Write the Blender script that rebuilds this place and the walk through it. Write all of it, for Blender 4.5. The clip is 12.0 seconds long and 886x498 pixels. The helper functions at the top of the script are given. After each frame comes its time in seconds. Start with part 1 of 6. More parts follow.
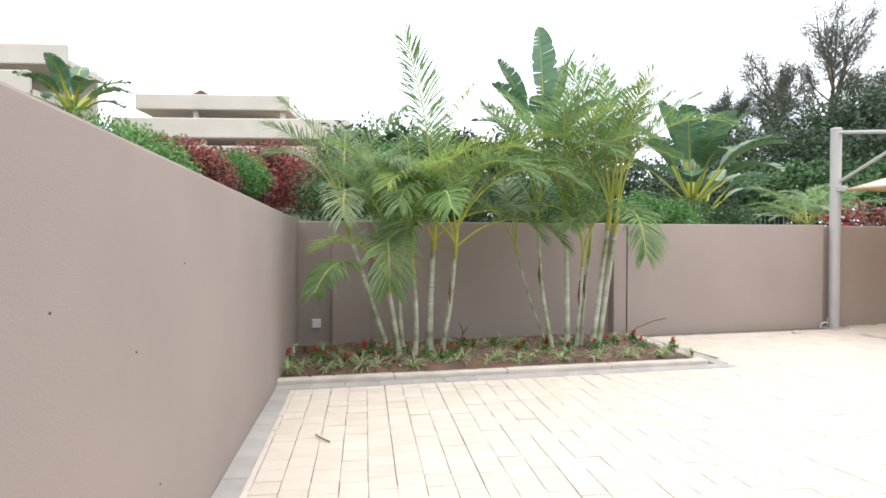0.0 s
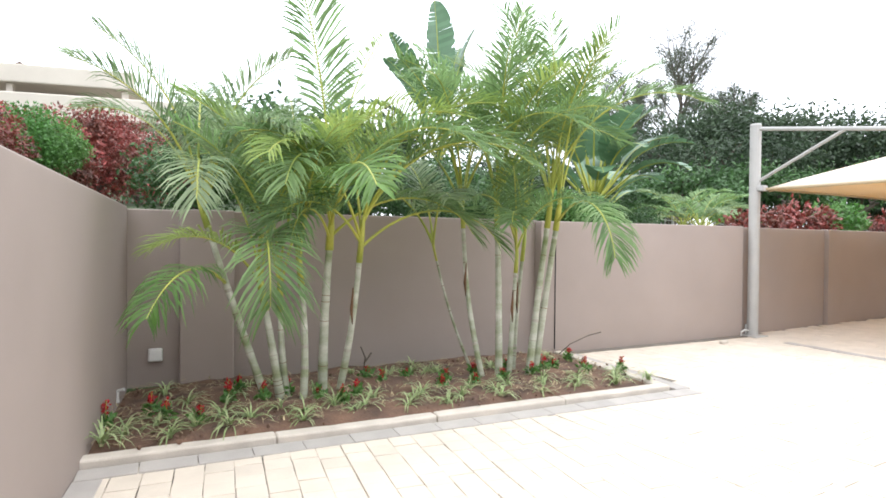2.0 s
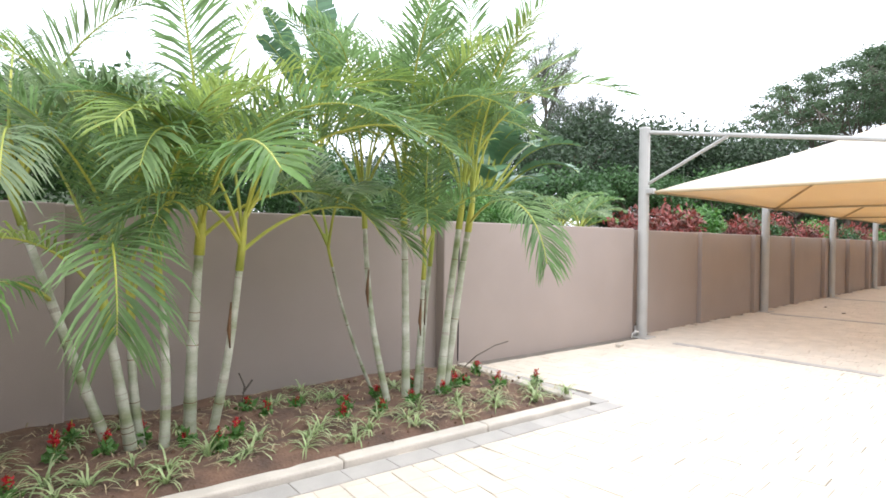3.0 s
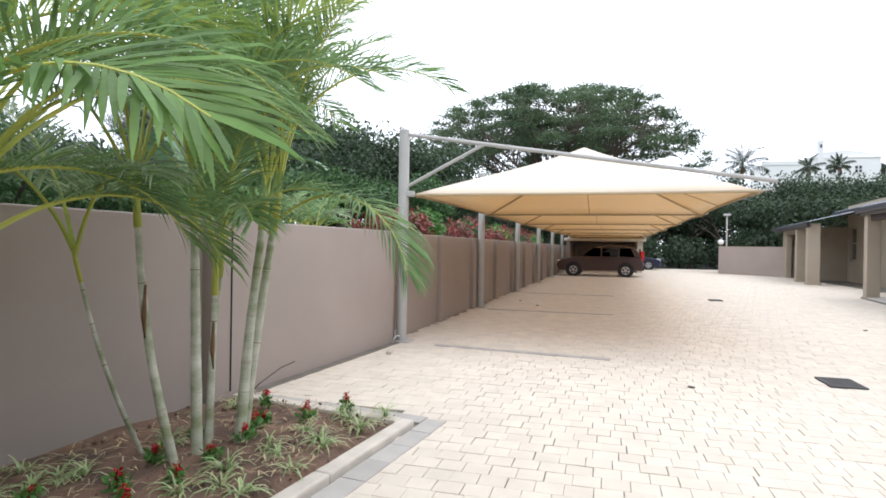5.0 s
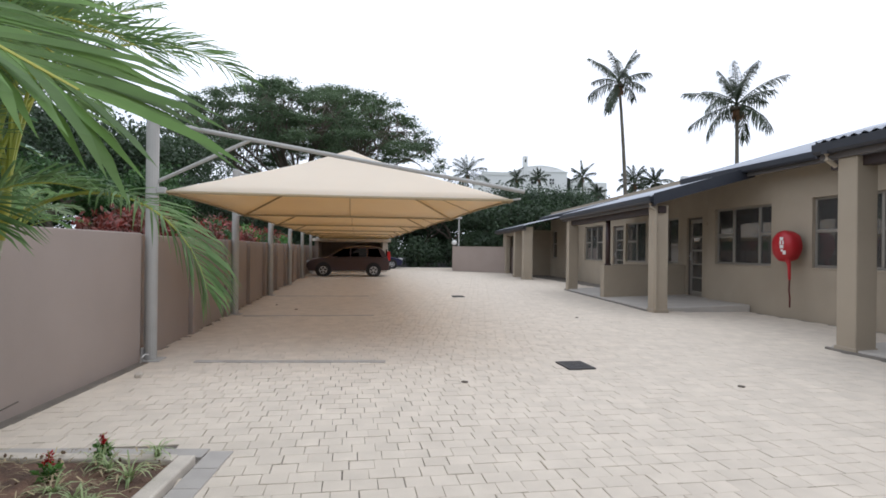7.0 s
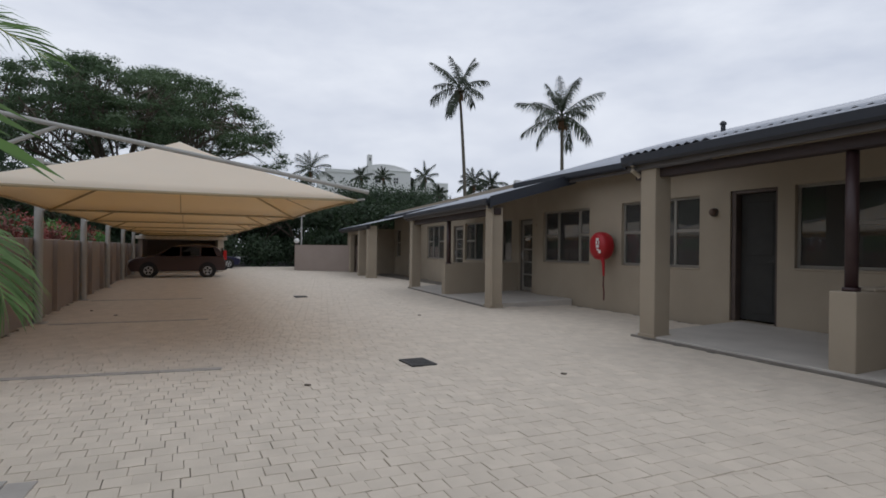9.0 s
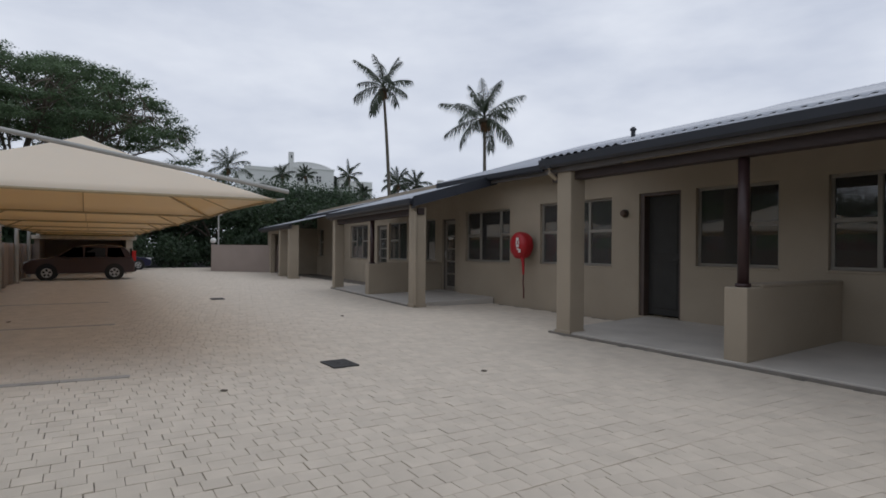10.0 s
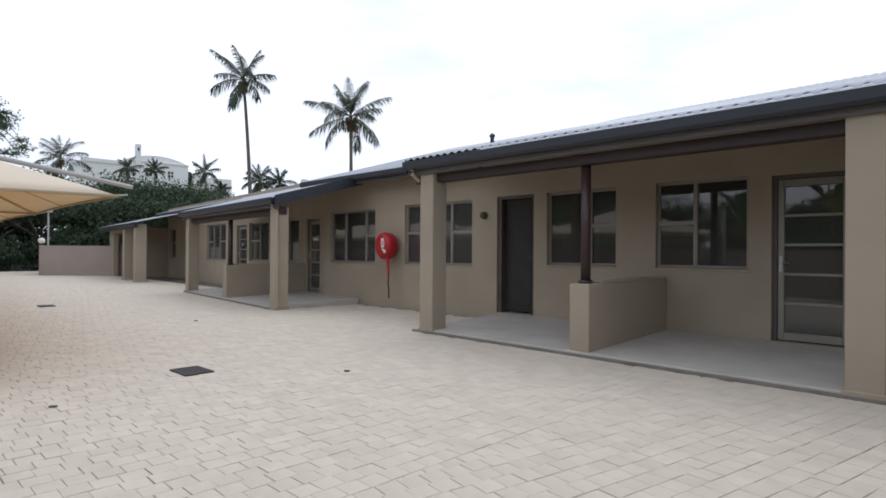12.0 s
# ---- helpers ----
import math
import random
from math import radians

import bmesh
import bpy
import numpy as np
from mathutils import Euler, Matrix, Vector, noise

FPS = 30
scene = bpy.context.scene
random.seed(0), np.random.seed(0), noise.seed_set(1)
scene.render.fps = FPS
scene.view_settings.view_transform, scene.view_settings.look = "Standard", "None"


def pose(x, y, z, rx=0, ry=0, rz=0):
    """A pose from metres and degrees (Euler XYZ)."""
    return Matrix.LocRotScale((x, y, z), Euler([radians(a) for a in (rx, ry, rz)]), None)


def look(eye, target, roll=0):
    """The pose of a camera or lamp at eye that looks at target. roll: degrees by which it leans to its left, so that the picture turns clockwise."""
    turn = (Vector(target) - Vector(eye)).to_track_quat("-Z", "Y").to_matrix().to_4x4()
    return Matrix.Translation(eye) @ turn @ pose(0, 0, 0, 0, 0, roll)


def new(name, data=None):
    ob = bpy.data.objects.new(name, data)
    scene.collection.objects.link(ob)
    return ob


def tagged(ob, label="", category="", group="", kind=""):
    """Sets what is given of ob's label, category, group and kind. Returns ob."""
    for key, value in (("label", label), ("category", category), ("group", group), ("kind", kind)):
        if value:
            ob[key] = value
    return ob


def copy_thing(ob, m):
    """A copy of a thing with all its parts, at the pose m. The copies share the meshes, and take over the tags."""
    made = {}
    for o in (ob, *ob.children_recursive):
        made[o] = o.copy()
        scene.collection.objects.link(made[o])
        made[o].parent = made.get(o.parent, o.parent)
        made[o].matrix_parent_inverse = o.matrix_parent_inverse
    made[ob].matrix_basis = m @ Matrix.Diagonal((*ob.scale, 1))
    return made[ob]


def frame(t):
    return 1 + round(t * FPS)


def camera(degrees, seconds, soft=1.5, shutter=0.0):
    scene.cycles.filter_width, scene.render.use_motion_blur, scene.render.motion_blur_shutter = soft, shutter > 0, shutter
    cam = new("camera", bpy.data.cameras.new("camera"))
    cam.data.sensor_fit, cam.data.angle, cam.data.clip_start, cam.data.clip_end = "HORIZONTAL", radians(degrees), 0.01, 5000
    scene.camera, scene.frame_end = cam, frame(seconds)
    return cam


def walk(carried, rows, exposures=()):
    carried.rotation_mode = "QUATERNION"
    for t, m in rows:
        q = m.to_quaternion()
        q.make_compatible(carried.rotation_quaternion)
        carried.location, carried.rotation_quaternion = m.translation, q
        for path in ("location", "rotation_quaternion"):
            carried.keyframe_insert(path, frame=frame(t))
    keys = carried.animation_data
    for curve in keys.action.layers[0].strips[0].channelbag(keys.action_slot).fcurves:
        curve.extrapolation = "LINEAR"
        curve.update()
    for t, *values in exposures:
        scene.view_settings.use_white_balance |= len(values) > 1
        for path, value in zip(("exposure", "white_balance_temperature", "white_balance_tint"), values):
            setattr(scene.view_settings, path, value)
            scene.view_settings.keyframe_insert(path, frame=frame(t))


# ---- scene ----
cam = camera(74.8, 12.0, soft=1.7)
PATH = [
    (0, (-0.292, 0.508, 1.226), (0.295, 2.419, 1.185), -0.0),
    (0.5, (-0.242, 0.885, 1.21), (0.36, 2.792, 1.17), 0.1),
    (1, (-0.216, 1.26, 1.214), (0.497, 3.128, 1.176), 0.2),
    (1.5, (-0.156, 1.64, 1.189), (0.696, 3.449, 1.157), 0.3),
    (2, (-0.084, 2.019, 1.18), (0.92, 3.749, 1.15), 0.5),
    (2.5, (0.0, 2.375, 1.16), (1.219, 3.96, 1.139), 0.5),
    (3, (0.079, 2.716, 1.196), (1.443, 4.179, 1.17), 0.7),
    (3.5, (0.089, 3.0, 1.22), (1.651, 4.25, 1.192), 0.9),
    (5.5, (0.162, 3.978, 1.207), (2.135, 4.308, 1.204), 0.8),
    (6, (0.24, 4.084, 1.223), (2.239, 4.146, 1.223), 0.7),
    (6.5, (0.254, 4.157, 1.238), (2.247, 3.995, 1.239), 0.7),
    (7, (0.255, 4.174, 1.251), (2.233, 3.879, 1.253), 0.7),
    (9, (0.215, 4.181, 1.276), (2.045, 3.375, 1.278), 0.7),
    (9.5, (0.193, 4.186, 1.277), (1.961, 3.251, 1.279), 0.5),
    (10, (0.163, 4.173, 1.289), (1.874, 3.137, 1.291), 0.5),
    (10.5, (0.158, 4.175, 1.286), (1.802, 3.036, 1.291), 0.5),
    (11, (0.149, 4.156, 1.277), (1.725, 2.924, 1.284), 0.4),
    (11.5, (0.128, 4.157, 1.27), (1.635, 2.842, 1.28), 0.5),
    (12, (0.088, 4.169, 1.278), (1.521, 2.773, 1.287), 0.4),
]
EXPOSURES = [(0.0, 0.64, 6500, 10), (1.0, 0.85, 6500, 10), (2.5, 0.9, 6400, 10), (3.5, 0.9, 6350, 10), (5.5, 0.12, 6250, 10), (6.5, -0.21, 6200, 10), (7.2, -0.41, 6200, 10), (8.8, -1.09, 6280, 10), (9.5, -1.26, 6180, 10), (10.5, -1.1, 6330, 10), (11.0, -0.87, 6450, 10), (11.5, -0.79, 6350, 10), (12.0, -0.53, 6220, 10)]
walk(cam, [(t, look(eye, target, roll)) for t, eye, target, roll in PATH], EXPOSURES)

# overcast daylight: a pale cloud deck over a clear-sky texture, and a wide weak sun
world = bpy.data.worlds.new("overcast_sky")
scene.world = world
world.use_nodes = True
wn, wl = world.node_tree.nodes, world.node_tree.links
wn.clear()
w_out = wn.new("ShaderNodeOutputWorld")
w_bg = wn.new("ShaderNodeBackground")
w_sky = wn.new("ShaderNodeTexSky")
w_sky.sky_type, w_sky.sun_disc = "NISHITA", False
SUN_EL, SUN_ROT = radians(62), radians(200)
w_sky.sun_elevation, w_sky.sun_rotation = SUN_EL, SUN_ROT
w_sky.dust_density = 3.0
w_co = wn.new("ShaderNodeTexCoord")
w_map = wn.new("ShaderNodeMapping")
w_map.inputs["Scale"].default_value = (1.6, 1.6, 5.0)
w_noise = wn.new("ShaderNodeTexNoise")
w_noise.inputs["Scale"].default_value = 2.4
w_noise.inputs["Detail"].default_value = 6
w_noise.inputs["Roughness"].default_value = 0.55
w_ramp = wn.new("ShaderNodeValToRGB")
w_ramp.color_ramp.elements[0].position, w_ramp.color_ramp.elements[0].color = 0.3, (9.6, 10.1, 11.4, 1)
w_ramp.color_ramp.elements[1].position, w_ramp.color_ramp.elements[1].color = 0.7, (12.8, 13.1, 13.9, 1)
w_mix = wn.new("ShaderNodeMixRGB")
w_mix.inputs[0].default_value = 0.9
wl.new(w_co.outputs["Generated"], w_map.inputs[0])
wl.new(w_map.outputs[0], w_noise.inputs["Vector"])
wl.new(w_noise.outputs["Fac"], w_ramp.inputs[0])
wl.new(w_sky.outputs[0], w_mix.inputs[1])
wl.new(w_ramp.outputs[0], w_mix.inputs[2])
wl.new(w_mix.outputs[0], w_bg.inputs[0])
w_bg.inputs[1].default_value = 0.15
wl.new(w_bg.outputs[0], w_out.inputs[0])

sun_data = bpy.data.lights.new("sun", "SUN")
sun_data.energy, sun_data.angle, sun_data.color = 0.55, radians(25), (1.0, 0.97, 0.93)
sun = new("sun", sun_data)
sun.matrix_world = look((0, 0, 60), (0 - 20 * math.cos(SUN_EL), 14, 60 - 40 * math.sin(SUN_EL)))

# ---- materials ----
def mat(name, base, var=0.15, scale=3.0, rough=0.8, bump=0.2, fine=60.0, metal=0.0, tint=None, island=0.0, objrand=0.0, transmit=0.0, spec=0.5, stain=0.0, stretch=(1, 1, 1), glow=None):
    """Two scales of variation in colour, fine bump; optional variation by object or by island, thin-leaf transmission, stains."""
    m = bpy.data.materials.new(name)
    m.use_nodes = True
    n, l = m.node_tree.nodes, m.node_tree.links
    bsdf = n["Principled BSDF"]
    co = n.new("ShaderNodeTexCoord")
    mp = n.new("ShaderNodeMapping")
    mp.inputs["Scale"].default_value = stretch
    l.new(co.outputs["Object"], mp.inputs[0])
    big = n.new("ShaderNodeTexNoise")
    big.inputs["Scale"].default_value, big.inputs["Detail"].default_value = scale, 5
    small = n.new("ShaderNodeTexNoise")
    small.inputs["Scale"].default_value, small.inputs["Detail"].default_value = fine, 4
    l.new(mp.outputs[0], big.inputs["Vector"])
    l.new(mp.outputs[0], small.inputs["Vector"])
    tint = tint or tuple(c * (1 - var) for c in base)
    ramp = n.new("ShaderNodeValToRGB")
    ramp.color_ramp.elements[0].position, ramp.color_ramp.elements[1].position = 0.3, 0.7
    ramp.color_ramp.elements[0].color, ramp.color_ramp.elements[1].color = (*tint, 1), (*base, 1)
    l.new(big.outputs["Fac"], ramp.inputs[0])
    hsv = n.new("ShaderNodeHueSaturation")
    l.new(ramp.outputs[0], hsv.inputs["Color"])
    add = n.new("ShaderNodeMath")
    add.operation = "MULTIPLY_ADD"
    l.new(small.outputs["Fac"], add.inputs[0])
    add.inputs[1].default_value, add.inputs[2].default_value = var, 1 - var / 2
    val = add.outputs[0]
    if island or objrand:
        src = n.new("ShaderNodeNewGeometry").outputs["Random Per Island"] if island else n.new("ShaderNodeObjectInfo").outputs["Random"]
        r = n.new("ShaderNodeMath")
        r.operation = "MULTIPLY_ADD"
        amount = island or objrand
        l.new(src, r.inputs[0])
        r.inputs[1].default_value, r.inputs[2].default_value = amount, -amount / 2
        s = n.new("ShaderNodeMath")
        l.new(val, s.inputs[0])
        l.new(r.outputs[0], s.inputs[1])
        val = s.outputs[0]
    l.new(val, hsv.inputs["Value"])
    col = hsv.outputs[0]
    if stain:
        st = n.new("ShaderNodeTexNoise")
        st.inputs["Scale"].default_value, st.inputs["Detail"].default_value = scale * 0.35, 8
        st.inputs["Roughness"].default_value = 0.65
        l.new(co.outputs["Object"], st.inputs["Vector"])
        sr = n.new("ShaderNodeValToRGB")
        sr.color_ramp.elements[0].position, sr.color_ramp.elements[1].position = 0.52, 0.72
        l.new(st.outputs["Fac"], sr.inputs[0])
        mul = n.new("ShaderNodeMath")
        mul.operation = "MULTIPLY"
        l.new(sr.outputs[0], mul.inputs[0])
        mul.inputs[1].default_value = stain
        mx = n.new("ShaderNodeMixRGB")
        mx.inputs[2].default_value = (*(c * 0.55 for c in base), 1)
        l.new(mul.outputs[0], mx.inputs[0])
        l.new(col, mx.inputs[1])
        col = mx.outputs[0]
    l.new(col, bsdf.inputs["Base Color"])
    bsdf.inputs["Roughness"].default_value, bsdf.inputs["Metallic"].default_value = rough, metal
    bsdf.inputs["Specular IOR Level"].default_value = spec
    if bump:
        b = n.new("ShaderNodeBump")
        b.inputs["Strength"].default_value, b.inputs["Distance"].default_value = bump, 0.01
        l.new(small.outputs["Fac"], b.inputs["Height"])
        l.new(b.outputs[0], bsdf.inputs["Normal"])
    if transmit:
        tr = n.new("ShaderNodeBsdfTranslucent")
        if glow:
            tr.inputs[0].default_value = (*glow, 1)
        else:
            l.new(col, tr.inputs[0])
        ms = n.new("ShaderNodeMixShader")
        ms.inputs[0].default_value = transmit
        l.new(bsdf.outputs[0], ms.inputs[1])
        l.new(tr.outputs[0], ms.inputs[2])
        l.new(ms.outputs[0], n["Material Output"].inputs[0])
    return m


def glass_mat(name, colour, rough=0.02):
    """Thin dark window glass: a glossy coat over a see-through pane."""
    m = bpy.data.materials.new(name)
    m.use_nodes = True
    n, l = m.node_tree.nodes, m.node_tree.links
    n.clear()
    out = n.new("ShaderNodeOutputMaterial")
    tr = n.new("ShaderNodeBsdfTransparent")
    tr.inputs[0].default_value = (*colour, 1)
    gl = n.new("ShaderNodeBsdfGlossy")
    gl.inputs["Roughness"].default_value = rough
    fr = n.new("ShaderNodeFresnel")
    fr.inputs[0].default_value = 1.5
    mul = n.new("ShaderNodeMath")
    mul.operation = "MULTIPLY"
    mul.inputs[1].default_value = 1.9
    mx = n.new("ShaderNodeMixShader")
    l.new(fr.outputs[0], mul.inputs[0])
    l.new(mul.outputs[0], mx.inputs[0])
    l.new(tr.outputs[0], mx.inputs[1])
    l.new(gl.outputs[0], mx.inputs[2])
    # flat grey mixed in to lift the pane, standing for reflected light
    grey_lift = n.new("ShaderNodeBsdfDiffuse")
    grey_lift.inputs[0].default_value = (0.5, 0.48, 0.45, 1)
    lifted = n.new("ShaderNodeMixShader")
    lifted.inputs[0].default_value = 0.07
    l.new(mx.outputs[0], lifted.inputs[1])
    l.new(grey_lift.outputs[0], lifted.inputs[2])
    l.new(lifted.outputs[0], out.inputs[0])
    return m


M_WALL = mat("taupe_wall_paint", (0.335, 0.277, 0.243), var=0.1, scale=1.2, fine=180, bump=0.12, rough=0.85, stain=0.12)
M_HOUSE = mat("beige_house_plaster", (0.375, 0.317, 0.239), var=0.15, scale=0.9, fine=160, bump=0.16, rough=0.85, stain=0.22)
M_PAVER = mat("cream_concrete_paver", (0.63, 0.553, 0.455), var=0.12, scale=4, fine=140, bump=0.35, rough=0.85, objrand=0.09, stain=0.14)
M_PAVER_FAR = mat("cream_concrete_paving", (0.63, 0.553, 0.455), var=0.12, scale=4, fine=140, bump=0.35, rough=0.85, island=0.09, stain=0.14)
M_BORDER = mat("grey_concrete_paver", (0.41, 0.38, 0.345), var=0.15, scale=5, fine=120, bump=0.25, rough=0.85, objrand=0.15)
M_JOINT = mat("sandy_joint", (0.18, 0.157, 0.13), var=0.3, scale=6, fine=200, bump=0.3, rough=0.95)
M_KERB = mat("pale_kerb_concrete", (0.60, 0.54, 0.46), var=0.2, scale=6, fine=110, bump=0.3, rough=0.9, stain=0.3)
M_PORCH = mat("grey_screed", (0.50, 0.465, 0.415), var=0.15, scale=2, fine=90, bump=0.15, rough=0.75, stain=0.25)
# base darkened to carry the shade on the porch's front face; random stains besides
M_EDGING_SHADED = mat("shaded_concrete_edging", (0.21, 0.19, 0.165), var=0.3, scale=5, fine=110, bump=0.3, rough=0.9, stain=0.3)
M_SOIL = mat("red_brown_soil", (0.195, 0.11, 0.07), var=0.5, scale=5, fine=60, bump=1.0, rough=0.95, tint=(0.08, 0.05, 0.036))
M_GRASS = mat("lawn", (0.085, 0.125, 0.05), var=0.4, scale=1.5, fine=30, bump=0.6, rough=0.9)
M_STEEL = mat("grey_painted_steel", (0.42, 0.41, 0.385), var=0.12, scale=4, fine=120, bump=0.05, rough=0.5)
M_FABRIC = mat("cream_shade_cloth", (0.85, 0.80, 0.68), var=0.05, scale=1.2, fine=300, bump=0.05, rough=0.9, transmit=0.35, glow=(0.86, 0.60, 0.23))
M_HEM = mat("tan_cloth_hem", (0.42, 0.33, 0.2), var=0.1, scale=5, fine=200, rough=0.85)
M_GUTTER = mat("dark_gutter_paint", (0.022, 0.026, 0.036), var=0.15, scale=3, fine=90, bump=0.05, rough=0.5)
M_FASCIA = mat("grey_brown_fascia_paint", (0.10, 0.09, 0.085), var=0.15, scale=3, fine=90, bump=0.05, rough=0.6)
# dark brown timber, base lowered further for the shadow under the eave
M_BEAM = mat("shaded_dark_timber", (0.032, 0.017, 0.014), var=0.35, scale=2.5, fine=40, bump=0.2, rough=0.6, stretch=(1, 8, 8))
M_POST = mat("dark_maroon_post_paint", (0.045, 0.022, 0.022), var=0.2, scale=6, fine=80, bump=0.1, rough=0.45)
M_ROOF = mat("grey_corrugated_sheet", (0.42, 0.44, 0.48), var=0.12, scale=1, fine=50, bump=0.05, rough=0.42, metal=0.5)
M_ALU = mat("bronze_window_frame", (0.27, 0.25, 0.215), var=0.08, scale=6, fine=120, bump=0.03, rough=0.45, metal=0.2)
M_DARKALU = mat("dark_frame", (0.1, 0.085, 0.075), var=0.1, scale=6, fine=100, bump=0.03, rough=0.5)
M_DOORFRAME = mat("brown_door_frame_paint", (0.10, 0.074, 0.062), var=0.25, scale=4, fine=60, bump=0.1, rough=0.6)
# dark tone of the dim doorway, put into the leaf's colour
M_DOOR = mat("dark_doorway_fill", (0.048, 0.047, 0.044), var=0.2, scale=3, fine=60, bump=0.1, rough=0.75, spec=0.2)
M_GLASS = glass_mat("dark_window_glass", (0.42, 0.43, 0.42))
M_ROOM = mat("room_plaster", (0.4, 0.38, 0.34), var=0.1, scale=1, rough=0.9)
M_CEIL = mat("soffit_board", (0.13, 0.088, 0.066), var=0.12, scale=2, fine=60, rough=0.8)
M_RED = mat("red_vinyl_cover", (0.42, 0.012, 0.018), var=0.15, scale=5, fine=50, bump=0.25, rough=0.42)
M_WHITE = mat("white_plastic", (0.72, 0.71, 0.68), var=0.08, scale=8, fine=90, bump=0.05, rough=0.45)
M_WHITEWALL = mat("white_render", (0.74, 0.74, 0.73), var=0.08, scale=0.3, fine=12, rough=0.9)
M_CONC = mat("pale_balcony_render", (0.54, 0.49, 0.42), var=0.12, scale=0.5, fine=20, bump=0.1, rough=0.9, stain=0.3)
M_IRON = mat("cast_iron", (0.065, 0.062, 0.06), var=0.3, scale=8, fine=120, bump=0.3, rough=0.75, metal=0.1)
M_BLACK = mat("black_rubber", (0.012, 0.012, 0.012), var=0.2, scale=6, fine=90, rough=0.7)
M_CARGREY = mat("bronze_grey_car_paint", (0.075, 0.048, 0.046), var=0.05, scale=2, fine=300, bump=0.0, rough=0.28, metal=0.5)
M_CARBLUE = mat("dark_blue_car_paint", (0.012, 0.014, 0.05), var=0.05, scale=2, fine=300, bump=0.0, rough=0.28, metal=0.3)
M_CARGLASS = mat("tinted_car_glass", (0.012, 0.013, 0.014), var=0.05, scale=1, fine=10, bump=0.0, rough=0.06)
M_RIM = mat("alloy", (0.5, 0.5, 0.5), var=0.1, rough=0.35, metal=0.9, bump=0.0)
M_TAIL = mat("red_lamp_glass", (0.5, 0.02, 0.02), var=0.1, rough=0.15, bump=0.0)
M_TILE = mat("brown_roof_tile", (0.16, 0.10, 0.075), var=0.3, scale=3, fine=30, bump=0.5, rough=0.85)
# foliage
M_FROND = mat("areca_leaf_green", (0.265, 0.39, 0.165), var=0.35, scale=2.5, fine=25, bump=0.0, rough=0.5, spec=0.3, tint=(0.135, 0.235, 0.085), island=0.6, transmit=0.5)
M_FROND_LIGHT = mat("areca_leaf_yellow_green", (0.38, 0.46, 0.13), var=0.3, scale=2.5, fine=25, bump=0.0, rough=0.5, spec=0.3, tint=(0.20, 0.32, 0.08), island=0.5, transmit=0.5)
# greyer, paler copy of the green leaf, with haze and glare in its colour
M_FROND_HAZED = mat("areca_leaf_green_hazed", (0.33, 0.41, 0.23), var=0.3, scale=2.5, fine=25, bump=0.0, rough=0.45, tint=(0.15, 0.24, 0.10), island=0.5, transmit=0.48)
# darker copy of the green leaf: shade of fronds seen from below, in the colour
M_FROND_SHADED = mat("areca_leaf_green_shaded", (0.16, 0.275, 0.075), var=0.35, scale=2.5, fine=25, bump=0.0, rough=0.5, spec=0.3, tint=(0.07, 0.16, 0.03), island=0.6, transmit=0.45)
M_RACHIS = mat("yellow_green_leafstalk", (0.46, 0.43, 0.07), var=0.25, scale=4, fine=50, bump=0.05, rough=0.5, tint=(0.28, 0.34, 0.06))
M_CANE = mat("green_grey_palm_cane", (0.60, 0.58, 0.51), var=0.4, scale=2.6, fine=50, bump=0.25, rough=0.7, tint=(0.15, 0.19, 0.07), stretch=(1.2, 1.2, 2.4), stain=0.5)
M_RING = mat("pale_cane_ring", (0.42, 0.39, 0.32), var=0.3, scale=20, fine=90, bump=0.2, rough=0.8)
M_SHEATH = mat("dry_brown_sheath", (0.20, 0.10, 0.045), var=0.5, scale=9, fine=60, bump=0.3, rough=0.8)
M_LEAF = mat("shrub_leaf", (0.085, 0.175, 0.055), var=0.4, scale=1.3, fine=14, bump=0.0, rough=0.5, tint=(0.035, 0.085, 0.025), island=0.7, transmit=0.25)
M_LEAF_BRIGHT = mat("bright_shrub_leaf", (0.17, 0.31, 0.09), var=0.35, scale=1.3, fine=14, bump=0.0, rough=0.5, tint=(0.05, 0.17, 0.025), island=0.6, transmit=0.3)
M_LEAF_RED = mat("red_copper_leaf", (0.33, 0.05, 0.045), var=0.5, scale=2.6, fine=14, bump=0.0, rough=0.5, tint=(0.085, 0.05, 0.028), island=0.7, transmit=0.2)
M_LEAF_DARK = mat("dark_tree_leaf", (0.06, 0.097, 0.046), var=0.4, scale=0.4, fine=5, bump=0.0, rough=0.55, tint=(0.03, 0.054, 0.027), island=0.7, transmit=0.32)
M_LEAF_MID = mat("broad_tree_leaf", (0.13, 0.19, 0.095), var=0.4, scale=0.25, fine=5, bump=0.0, rough=0.5, tint=(0.06, 0.105, 0.05), island=0.6, transmit=0.4)
M_LEAF_GREY = mat("grey_green_needles", (0.13, 0.15, 0.11), var=0.3, scale=0.6, fine=8, bump=0.0, rough=0.6, island=0.5, transmit=0.15)
M_BANANA = mat("strelitzia_leaf", (0.14, 0.24, 0.14), var=0.25, scale=2, fine=12, bump=0.1, rough=0.35, tint=(0.08, 0.17, 0.08), island=0.3, transmit=0.25)
M_COCO = mat("coconut_frond", (0.034, 0.054, 0.022), var=0.35, scale=0.6, fine=6, bump=0.0, rough=0.55, island=0.5, transmit=0.15)
M_BARK = mat("grey_brown_bark", (0.13, 0.105, 0.08), var=0.4, scale=3, fine=25, bump=0.6, rough=0.9)
M_PALMBARK = mat("palm_trunk_bark", (0.17, 0.15, 0.12), var=0.3, scale=2, fine=20, bump=0.5, rough=0.9, stretch=(1, 1, 6))
